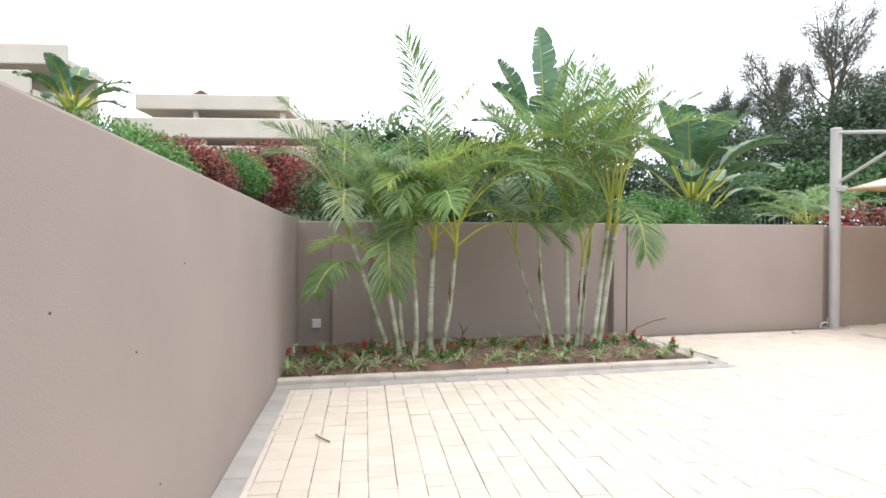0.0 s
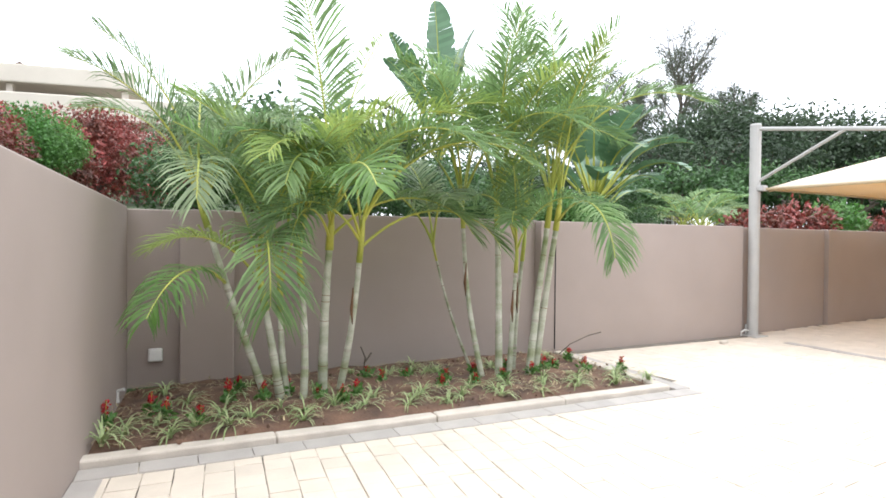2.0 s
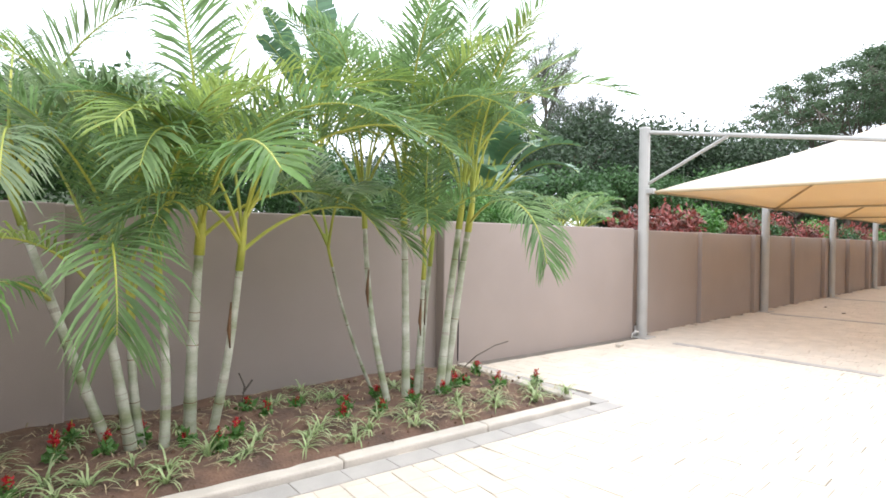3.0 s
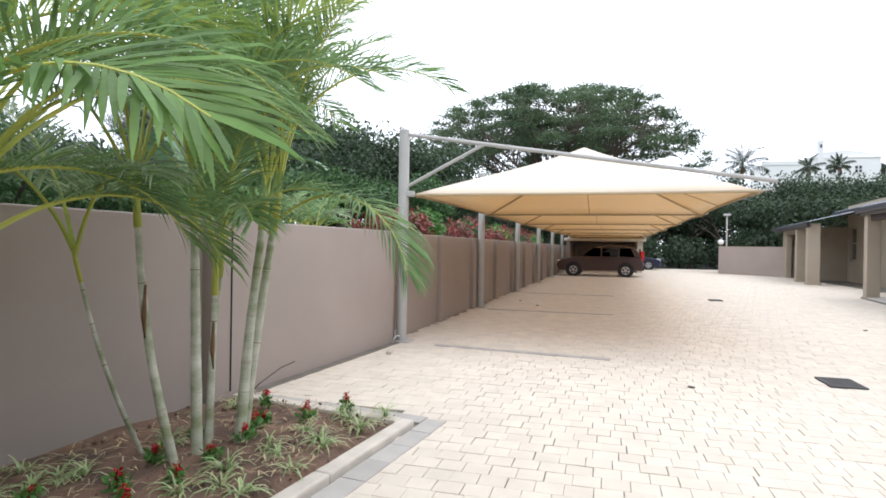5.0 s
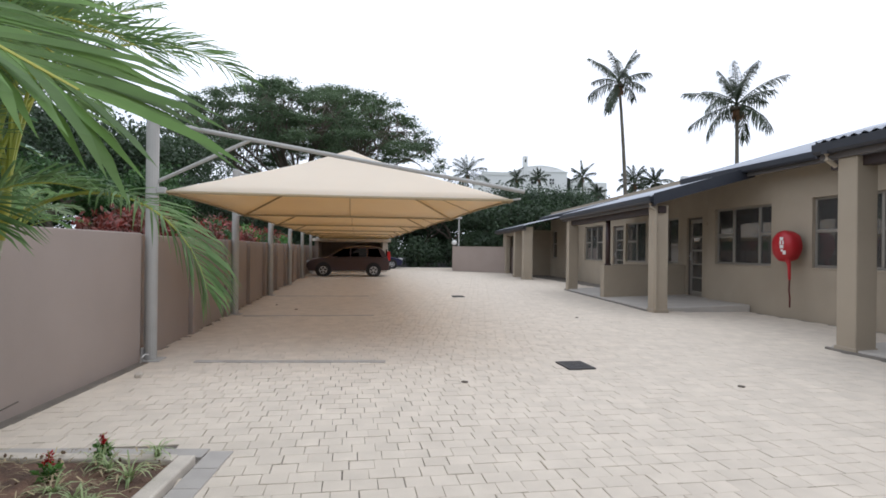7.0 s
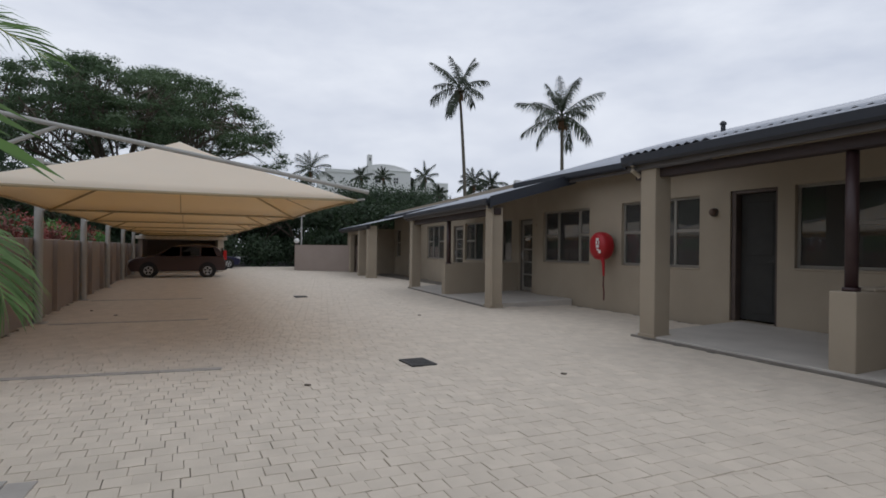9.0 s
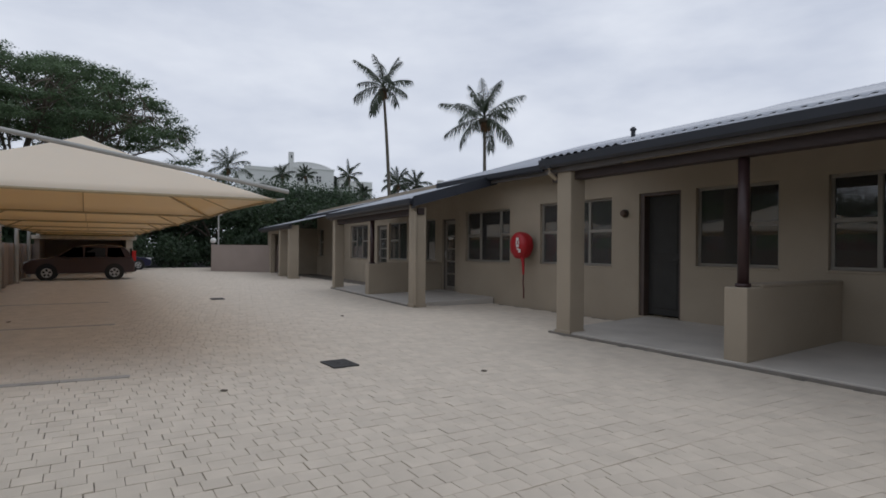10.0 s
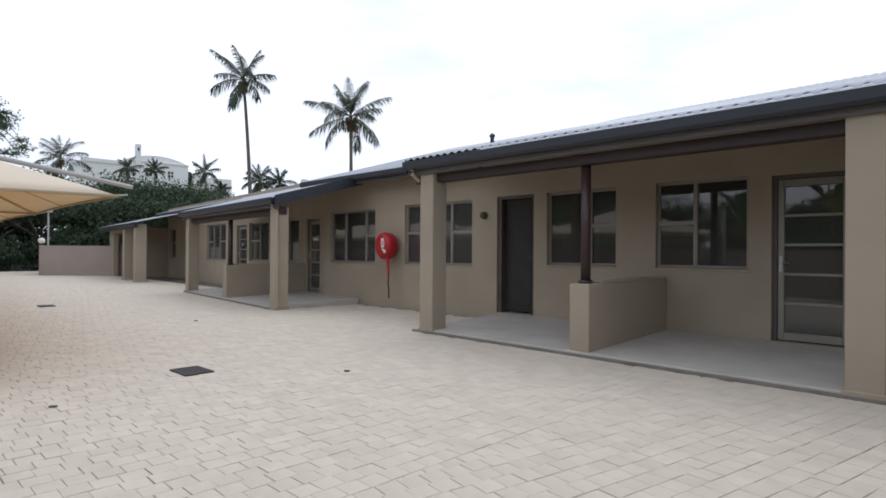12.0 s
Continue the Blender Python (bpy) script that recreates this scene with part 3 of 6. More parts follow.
PE, PZ = -1.92, 2.735  # near porch eave
corrugated("roof_near_porch", Matrix(), -6.2, 7.2, -3.70, PE + 0.05, PZ + 0.012, "grey corrugated sheet roof over the porch", 0.262)
corrugated("roof_near", Matrix(), -6.2, 7.2, -8.9, -3.70, PZ + (3.70 + PE) * SLOPE - 0.05, "grey corrugated sheet roof over the near rooms", 0.282)
WALL_EAVE = PZ + (3.70 + PE) * SLOPE - 0.13
corrugated("roof_near_end", Matrix(), 7.21, 13.4, -8.9, -3.70, WALL_EAVE, "grey corrugated sheet roof over the end of the near rooms", 0.292)
eave(Matrix(), -6.2, 7.2, PE, PZ - 0.012)
eave(Matrix(), 7.22, 13.4, -3.70, WALL_EAVE)
PE2, PZ2, SLOPE2 = 0.12, 2.42, 0.285
corrugated("roof_middle_porch", FAC2M, -0.3, 6.7, -1.75, PE2, PZ2, "grey corrugated sheet roof over the middle porch", SLOPE2)
corrugated("roof_middle", FAC2M, -0.3, 17.8, -7.0, -1.75, PZ2 + (1.75 + PE2) * SLOPE2, "grey corrugated sheet roof over the middle rooms", SLOPE2)
eave(FAC2M, -0.3, 6.7, PE2, PZ2)
eave(FAC2M, 6.72, 17.8, -1.75, PZ2 + (1.75 + PE2) * SLOPE2)


def rake(m, x, y0, y1, z_eave, y_eave, deep=0.2, slope=SLOPE):
    """Dark barge board up the open end of a roof."""
    bm = bmesh.new()
    pts = [(y1, 0.03), (y0, 0.03), (y0, -deep), (y1, -deep)]
    ends = [[bm.verts.new(m @ Vector((xx, y, z_eave + (y_eave - y) * slope + q))) for y, q in pts] for xx in (x, x + 0.03)]
    for k in range(4):
        bm.faces.new((ends[0][k], ends[0][(k + 1) % 4], ends[1][(k + 1) % 4], ends[1][k]))
    bm.faces.new(ends[0]), bm.faces.new(list(reversed(ends[1])))
    tagged(link("barge_board", bm, M_GUTTER), "dark painted barge board at the roof end", "trim", kind="structure")


rake(FAC2M, -0.335, -2.0, PE2, PZ2, PE2, 0.2, SLOPE2)
rake(FAC2M, 6.705, -1.75, PE2, PZ2, PE2, 0.2, SLOPE2)
rake(Matrix(), 7.205, -3.70, PE, PZ, PE)


def soffit(name, m, x0, x1, y0, y1, z_eave, y_eave, label, slope=SLOPE):
    bm = bmesh.new()
    ps = [(x, y, z_eave + (y_eave - y) * slope - dz) for dz in (0.06, 0.10) for x, y in ((x0, y0), (x1, y0), (x1, y1), (x0, y1))]
    v = [bm.verts.new(m @ Vector(p)) for p in ps]
    for f in ((0, 1, 2, 3), (7, 6, 5, 4), (0, 4, 5, 1), (1, 5, 6, 2), (2, 6, 7, 3), (3, 7, 4, 0)):
        bm.faces.new([v[i] for i in f])
    tagged(link(name, bm, M_CEIL), label, "ceiling", kind="structure")


soffit("ceiling_near_porch", Matrix(), -6.0, 7.19, -4.19, PE - 0.07, PZ, PE, "brown boarded porch ceiling")
soffit("ceiling_near_eave", Matrix(), 7.2, 13.3, -4.19, -3.78, PZ - 0.13, PE, "brown boarded eave")
soffit("ceiling_middle_porch", FAC2M, -0.29, 6.69, -2.2, PE2 - 0.07, PZ2, PE2, "brown boarded porch ceiling", SLOPE2)
soffit("ceiling_middle_eave", FAC2M, 6.7, 17.7, -2.2, -1.82, PZ2, PE2, "brown boarded eave", SLOPE2)
tagged(link("porch_beam_near", boxed(-6.0, 7.15, -2.25, -2.08, 2.37, 2.50, None, 0.006), M_BEAM), "dark timber beam over the porch, its colour deepened for shade", "beam", kind="structure")
tagged(link("porch_beam_middle", boxed(-0.2, 6.5, -0.2, -0.04, 2.06, 2.21, FAC2M, 0.006), M_BEAM), "dark timber beam over the middle porch, its colour deepened for shade", "beam", kind="structure")

# end room, yard end and garage beyond
def far_end():
    m = FAC2M
    facade("wall_house_end", m @ Matrix.Translation((0, -0.2, 0)), 15.6, 20.2, -0.1, 2.3, [(16.0, 19.2, -0.1, 2.0)], 0.2, "beige plastered front of the open end store")
    for x in (17.6, 20.0):
        tagged(link("wall_house_cross", boxed(x, x + 0.2, -4.5, -0.42, -0.1, 2.3, m), M_HOUSE), "beige plastered cross wall of the end store", "wall", kind="structure")
    tagged(link("wall_house_end_back", boxed(13.0, 20.2, -4.7, -4.5, -0.1, 2.3, m), M_HOUSE), "back wall of the end store", "wall", kind="structure")
    corrugated("roof_end", m, 12.6, 20.6, -6.5, 0.15, 2.34, "grey corrugated sheet roof of the end store")
    eave(m, 12.6, 20.6, 0.15, 2.34)


far_end()
wall_run("wall_yard_end", (30.6, -4.4), (33.8, -1.4), 1.45, -0.2, "pinkish plastered wall at the yard's far end")
wall_run("wall_yard_end_return", (33.8, -1.4), (37.5, -2.2), 1.45, -0.2, "pinkish plastered wall turning beside the drive")


def garage():
    root = thing("garage", (32.0, 4.4, 0), "small flat-roofed open garage at the end of the carports", "garage")
    part("back_wall", boxed(3.6, 3.8, -1.9, 2.0, -0.05, 1.62), M_WALL, root)
    part("side_wall", boxed(-0.1, 3.6, -1.9, -1.62, -0.05, 1.62, None, 0.01), M_KERB, root, "pale plastered end wall")
    part("inner_wall", boxed(-0.1, 3.6, 1.8, 2.0, -0.05, 1.62), M_WALL, root)
    part("roof", boxed(-0.35, 4.2, -2.05, 2.1, 1.62, 1.78, None, 0.015), M_KERB, root, "pale concrete roof slab")


garage()

# drive beyond the yard
tagged(link("road", boxed(38.0, 120.0, -3.5, 5.0, -0.10, -0.004), mat("asphalt", (0.055, 0.055, 0.055), var=0.2, scale=2, fine=120, bump=0.4, rough=0.9)), "grey asphalt drive beyond the yard", "road", kind="structure")

# ---- carports ----
POST_X = [7.02 + 4.45 * k for k in range(7)]


def carport_frame(x):
    root = thing("carport_frame", (x, 6.40, 0), "grey painted steel carport post with a sloping cantilever arm", "carport frame", "carport frames")
    part("post", tubed([(0, 0, -0.02), (0, 0, 2.66)], 0.066, 16), M_STEEL, root, smooth=False)
    part("cap", tubed([(0, 0, 2.66), (0, 0, 2.685)], [0.072, 0.06], 16), M_STEEL, root)
    part("arm", tubed([(0, 0.0, 2.625), (0, -4.22, 1.96)], 0.025, 10), M_STEEL, root)
    part("brace", tubed([(0, -0.05, 1.96), (0, -1.02, 2.45)], 0.021, 8), M_STEEL, root)
    part("bracket", boxed(-0.05, 0.05, -0.14, -0.05, 1.83, 1.90, None, 0.008), M_STEEL, root)
    foot = boxed(-0.13, 0.13, -0.13, 0.13, -0.01, 0.012, None, 0.004)
    part("base_plate", foot, M_STEEL, root)
    return root


first = carport_frame(POST_X[0])
for x in POST_X[1:]:
    copy_thing(first, pose(x, 6.40, 0))


def canopy(x0, x1):
    """A four-sided tensioned cloth between two frames, high in the middle, its edges pulled in."""
    root = thing("shade_canopy", ((x0 + x1) / 2, 4.3, 1.9), "cream shade-cloth canopy stretched to a low peak over parking bays", "canopy", "shade canopies")
    hx, hy = (x1 - x0) / 2 - 0.02, 1.98
    top = 0.86
    n = 16
    bm = bmesh.new()
    grid = {}
    for i in range(n + 1):
        for j in range(n + 1):
            u, v = 2 * i / n - 1, 2 * j / n - 1
            r = max(abs(u), abs(v))
            pull = 1 - 0.035 * r * (1 - min(abs(u), abs(v)) ** 2 / max(r, 1e-6) ** 2 if r else 0)
            sag = -0.075 * math.sin(math.pi * min(r, 1)) * 0.9
            grid[i, j] = bm.verts.new((u * hx * pull, v * hy * pull, top * (1 - r) + sag * (1 - r) - 0.04 * r))
    for i in range(n):
        for j in range(n):
            a, b, c, d = grid[i, j], grid[i + 1, j], grid[i + 1, j + 1], grid[i, j + 1]
            if (i < n // 2) == (j < n // 2):
                bm.faces.new((a, b, c)), bm.faces.new((a, c, d))
            else:
                bm.faces.new((a, b, d)), bm.faces.new((b, c, d))
    cloth = part("cloth", bm, M_FABRIC, root, smooth=True)
    cl = cloth.modifiers.new("thick", "SOLIDIFY")
    cl.thickness = 0.004
    for s, a, b in (("hem", (-1, -1), (1, -1)), ("hem", (1, -1), (1, 1)), ("hem", (1, 1), (-1, 1)), ("hem", (-1, 1), (-1, -1))):
        pts = []
        for k in range(9):
            u, v = a[0] + (b[0] - a[0]) * k / 8, a[1] + (b[1] - a[1]) * k / 8
            pull = 1 - 0.035 * (1 - min(abs(u), abs(v)) ** 2)
            pts.append((u * hx * pull, v * hy * pull, -0.046))
        part("hem", tubed(pts, 0.017, 6), M_HEM, root)
    for u, v in ((-1, -1), (1, -1), (1, 1), (-1, 1)):
        part("hip_pole", tubed([(u * hx * 0.985, v * hy * 0.985, -0.07), (u * hx * 0.5, v * hy * 0.5, top * 0.46 - 0.09), (0.02 * u, 0.02 * v, top - 0.06)], 0.016, 6), M_HEM, root)
        part("corner_strap", tubed([(u * hx, v * hy, -0.04), (u * (hx + 0.06), v * (hy + 0.08), -0.03)], 0.012, 6), M_STEEL, root)
    part("seam", tubed([(0.02, -hy * 0.96, -0.048), (0.0, -hy * 0.5, top * 0.46 - 0.085), (0.0, 0, top - 0.05)], 0.006, 4), M_HEM, root)
    part("seam", tubed([(hx * 0.96, 0, -0.05), (hx * 0.5, 0, top * 0.46 - 0.085), (0, 0, top - 0.05)], 0.006, 4), M_HEM, root)
    return root


one = canopy(POST_X[0], POST_X[1])
for a, b in zip(POST_X[1:], POST_X[2:]):
    copy_thing(one, pose((a + b) / 2, 4.3, 1.9))

# ---- plants: palms ----
rng = random.Random(7)


def vec_dir(az, el):
    a, e = radians(az), radians(el)
    return Vector((math.cos(a) * math.cos(e), math.sin(a) * math.cos(e), math.sin(e)))


def frond_shape(start, az, el, length, droop, pairs=52, leaf=0.36, width=0.0125, vee=24, sag=0.5, bare=0.32, twist=0.0, tilt=0.0, sweep=0.0, r=rng):
    """Rachis points and the leaflets of one feathered palm frond."""
    steps = 14
    pts, dirs = [Vector(start)], []
    for k in range(steps):
        s = (k + 0.5) / steps
        d = vec_dir(az + twist * s, el - droop * s ** 1.4)
        dirs.append(d)
        pts.append(pts[-1] + d * (length / steps))
    verts, faces = [], []
    for k in range(pairs):
        s = bare + (1 - bare) * (k + 0.5) / pairs
        f = s * steps
        i = min(int(f), steps - 1)
        p = pts[i].lerp(pts[i + 1], f - i)
        d = dirs[i]
        side = d.cross(Vector((0, 0, 1)))
        side = side.normalized() if side.length > 0.05 else vec_dir(az + 90, 0)
        up = side.cross(d)
        side, up = side * math.cos(radians(tilt)) - up * math.sin(radians(tilt)), up * math.cos(radians(tilt)) + side * math.sin(radians(tilt))
        q = (s - bare) / (1 - bare)
        size = leaf * (0.36 + 0.64 * math.sin(math.pi * min(1, q * 0.82 + 0.16)) ** 0.8)
        for hand in (-1, 1):
            fwd = radians(30 + sweep + 26 * q + r.uniform(-9, 9))
            v = radians(vee + r.uniform(-12, 12))
            ld = (side * hand * math.cos(fwd) * math.cos(v) + d * math.sin(fwd) + up * math.sin(v) * math.cos(fwd)).normalized()
            ln = size * r.uniform(0.85, 1.1)
            wide = d - ld * d.dot(ld)
            wide = wide.normalized() * width * 0.5
            down = Vector((0, 0, -1))
            dd = sag * r.uniform(0.6, 1.4)
            p1 = p + ld * ln * 0.35 + down * ln * 0.05 * dd
            p2 = p + ld * ln * 0.72 + down * ln * 0.26 * dd
            p3 = p + ld * ln * 0.96 + down * ln * 0.62 * dd
            b = len(verts)
            verts += [p - wide * 0.4, p + wide * 0.4, p1 - wide, p1 + wide, p2 - wide * 0.8, p2 + wide * 0.8, p3]
            faces += [(b, b + 1, b + 3, b + 2), (b + 2, b + 3, b + 5, b + 4), (b + 4, b + 5, b + 6)]
    return pts, verts, faces


def add_frond(palm, start, az, el, length, droop, material, stalk=0.012, stalk_mat=M_RACHIS, **kw):
    pts, verts, faces = frond_shape(start, az, el, length, droop, **kw)
    leaf = part_pd("frond", [tuple(v) for v in verts], faces, material, palm)
    n = len(pts)
    part("leafstalk", tubed(pts, [stalk * (1 - 0.8 * i / (n - 1)) for i in range(n)], 5), stalk_mat, leaf)
    return leaf


def areca(base, top, crown_len, fronds, label, radius=0.026, sheath=False):
    """One cane of an areca palm: ringed stem, short crown shaft, long-stalked feathered fronds (az, el, length, droop, material)."""
    palm = thing("areca_palm", (base[0], base[1], 0.0), label, "palm", "areca palms in the bed")
    b = Vector((0, 0, 0.0))
    t = Vector((top[0] - base[0], top[1] - base[1], top[2]))
    bow = Vector((rng.uniform(-0.03, 0.03), rng.uniform(-0.03, 0.03), 0))
    pts, rad = [], []
    n = 24
    nodes = {i for i in range(3, n) if rng.random() < 0.24}
    for i in range(n + 1):
        s = i / n
        pts.append(b.lerp(t, s) + bow * math.sin(math.pi * s))
        rad.append(radius * (1.12 - 0.4 * s) * (1.06 if i in nodes else 1.0))
    part("cane", tubed(pts, rad, 10), M_CANE, palm, "grey-green ringed cane", True)
    for i in sorted(nodes):
        d = (pts[i] - pts[i - 1]).normalized()
        w = rng.choice((0.002, 0.003, 0.012))
        ring = part("leaf_scar", tubed([pts[i] - d * w, pts[i] + d * w], rad[i] * 1.025, 10), M_RING if w > 0.0025 else M_SHEATH, palm)
    d = (t - pts[-4]).normalized()
    c = t + d * crown_len
    part("crown_shaft", tubed([t - d * 0.05, t.lerp(c, 0.5), c], [radius * 0.92, radius * 0.8, radius * 0.45], 8), M_RACHIS, palm, "smooth yellow-green crown shaft", True)
    if sheath:
        sp = pts[n * 5 // 8]
        part("sheath", tubed([sp + Vector((-0.02, -0.02, -0.11)), sp + Vector((-0.028, -0.018, 0)), sp + Vector((-0.012, -0.012, 0.16))], [0.004, 0.013, 0.006], 6), M_SHEATH, palm, "dry brown papery sheath", True)
    for az, el, length, droop, material, *more in fronds:
        lift = more[0] if more else rng.uniform(0.2, 0.95)
        kw = more[1] if len(more) > 1 else {}
        add_frond(palm, t.lerp(c, lift), az, el, length, droop, material, **kw)
    return palm


G, Y, S, D = M_FROND, M_FROND_LIGHT, M_FROND_HAZED, M_FROND_SHADED
LABEL_A = "slender areca palm cane with arching feathered green fronds"
areca((0.91, 6.18), (0.52, 6.40, 1.30), 0.2, [(20, 72, 1.2, 80, S), (80, 78, 1.25, 58, S), (140, 70, 1.25, 78, S), (200, 76, 1.3, 70, S), (300, 64, 1.2, 95, S), (178, 84, 1.35, 55, S), (-40, 84, 1.3, 60, S), (-100, 55, 1.15, 125, S), (-65, 70, 1.2, 105, S),
    (-118, 22, 1.25, 64, D, -2.3, {"leaf": 0.28, "sag": 0.9, "pairs": 40})], "leaning areca palm cane with grey-green drooping fronds near the wall corner")
areca((0.99, 6.14), (0.88, 6.19, 0.72), 0.3, [(-98, 50, 1.2, 150, G, 0.8, {"leaf": 0.42, "sag": 0.55}), (150, 82, 1.5, 50, G), (60, 80, 1.5, 60, Y), (-60, 84, 1.35, 70, G), (200, 60, 0.9, 95, Y, 0.4, {"leaf": 0.3})], "short areca palm cane with one frond hanging to the soil", 0.03)
areca((1.05, 6.19), (1.00, 6.22, 0.70), 0.3, [(100, 80, 1.7, 60, G), (-60, 82, 1.45, 75, Y), (10, 80, 1.5, 68, G), (215, 78, 1.5, 70, G)], LABEL_A)
areca((1.12, 6.05), (1.11, 6.09, 0.90), 0.3, [(-40, 84, 1.45, 68, Y), (170, 82, 1.5, 62, Y), (80, 82, 1.6, 50, G), (-90, 78, 1.4, 85, Y), (130, 70, 1.3, 85, G)], LABEL_A)
areca((1.31, 6.20), (1.34, 6.14, 1.15), 0.22, [(205, 87, 1.85, 22, G, 0.9, {"leaf": 0.48, "pairs": 54, "vee": 12, "width": 0.018, "sag": 0.35}), (30, 84, 1.7, 42, Y, 0.9), (-102, 31, 1.76, 62, D, 0.6, {"leaf": 0.46, "pairs": 62, "width": 0.018, "bare": 0.2, "sag": 0.22, "vee": 10, "tilt": 26, "sweep": 12}), (-66, 58, 1.6, 104, G, 0.9, {"width": 0.015}), (-25, 66, 1.4, 96, Y, 0.9), (40, 74, 1.4, 76, Y), (130, 74, 1.4, 80, G), (230, 66, 1.25, 106, Y), (-125, 60, 1.2, 122, G, 0.8), (-50, 74, 1.4, 96, Y, 0.8), (-28, 46, 1.25, 108, G, 0.2), (-128, 48, 0.85, 112, G, 0.1)], "stout areca palm cane with a tall upright frond and arching fronds", 0.034)
areca((1.42, 6.16), (1.53, 6.02, 1.06), 0.3, [(-8, 62, 1.45, 97, Y, 0.9), (-30, 76, 1.5, 90, Y, 0.9), (-35, 68, 1.5, 104, G, 0.8, {"leaf": 0.42}), (30, 74, 1.5, 83, Y), (100, 82, 1.5, 50, G), (200, 72, 1.35, 92, G), (-45, 60, 1.5, 104, G, 0.85), (-18, 44, 1.25, 104, G, 0.2), (205, 52, 1.0, 112, G, 0.3)], LABEL_A, sheath=True)
LABEL_B = "upright areca palm cane with tall feathered green fronds"
areca((2.68, 6.23), (2.36, 6.36, 1.05), 0.2, [(170, 66, 0.95, 79, S), (250, 62, 0.95, 90, S), (90, 78, 1.1, 58, S)], "thin leaning areca palm stalk with grey-green fronds", 0.012)
areca((2.60, 5.96), (2.50, 6.14, 1.33), 0.2, [(-82, 62, 1.5, 100, G, 0.9), (120, 82, 1.5, 50, G), (200, 80, 1.45, 62, G), (-70, 84, 1.45, 58, G), (20, 84, 1.5, 50, G), (160, 70, 1.35, 82, G), (225, 74, 1.5, 92, G, 0.9)], LABEL_B, 0.022, True)
areca((2.76, 5.97), (2.75, 6.00, 1.34), 0.25, [(-70, 66, 1.35, 92, G, 0.9), (-15, 64, 1.45, 95, G, 0.8), (150, 84, 1.55, 50, G), (-120, 80, 1.5, 72, G), (-30, 84, 1.5, 58, G), (60, 84, 1.6, 45, Y), (190, 76, 1.5, 72, G), (250, 84, 1.5, 55, G), (-95, 76, 1.45, 80, Y)], LABEL_B, 0.029)
areca((2.90, 6.02), (2.99, 6.05, 0.95), 0.2, [(205, 64, 0.95, 88, G, 0.8), (-80, 66, 0.9, 92, G), (80, 78, 1.4, 60, G), (230, 76, 1.1, 76, G), (-130, 60, 0.95, 100, G, 0.5)], LABEL_B, 0.022, True)
areca((2.97, 6.06), (3.10, 6.10, 1.05), 0.25, [(180, 84, 1.5, 50, G), (-60, 86, 1.5, 48, G), (60, 82, 1.6, 45, G), (-120, 80, 1.4, 66, G)], LABEL_B, 0.022, True)
areca((3.00, 5.88), (3.18, 5.86, 1.34), 0.25, [(90, 86, 1.8, 22, G), (-55, 75, 1.62, 108, G, 0.9), (200, 83, 1.65, 50, G), (-10, 83, 1.6, 54, G), (140, 80, 1.6, 60, S), (-95, 83, 1.6, 62, G), (40, 80, 1.55, 62, G), (170, 72, 1.5, 74, G)], "areca palm cane whose long frond arches over the paving", 0.03)
areca((3.10, 5.93), (3.25, 5.83, 1.32), 0.25, [(-110, 30, 1.3, 106, G, 0.05, {"leaf": 0.30, "bare": 0.42, "sag": 0.7}), (70, 84, 1.7, 35, G), (10, 84, 1.6, 48, G), (-30, 82, 1.5, 62, G), (120, 82, 1.65, 50, G), (-100, 84, 1.45, 52, Y), (220, 84, 1.5, 48, G)], "areca palm cane with a low frond drooping over the kerb", 0.03)


# ---- shrubs and trees ----
def leaf_cloud(blobs, count, size, r, shell=0.55, flat=0.0, aspect=0.5):
    """Small folded leaves strewn through a cluster of ellipsoids (centre, radii)."""
    verts, faces = [], []
    vols = [b[1][0] * b[1][1] * b[1][2] for b in blobs]
    for _ in range(count):
        c, rad = r.choices(blobs, vols)[0]
        u = Vector((r.gauss(0, 1), r.gauss(0, 1), r.gauss(0, 1))).normalized()
        k = (shell + (1 - shell) * r.random()) * (1 + 0.16 * noise.noise(Vector(c) + u * 2.2))
        p = Vector((c[0] + u.x * rad[0] * k, c[1] + u.y * rad[1] * k, c[2] + u.z * rad[2] * k))
        a = Vector((r.gauss(0, 1), r.gauss(0, 1), r.gauss(0, 1) * (1 - flat) + u.z * 0.4)).normalized()
        n = (u * 0.6 + Vector((r.gauss(0, 0.6), r.gauss(0, 0.6), 0.5 + r.gauss(0, 0.5)))).normalized()
        w = a.cross(n)
        w = w.normalized() if w.length > 0.01 else Vector((1, 0, 0))
        s = size * r.uniform(0.6, 1.3)
        i = len(verts)
        q = p + a * s * 0.5 - n * s * 0.08
        verts += [p, q + w * s * aspect * 0.5, p + a * s, q - w * s * aspect * 0.5]
        faces += [(i, i + 1, i + 2, i + 3)]
    return [tuple(v) for v in verts], faces


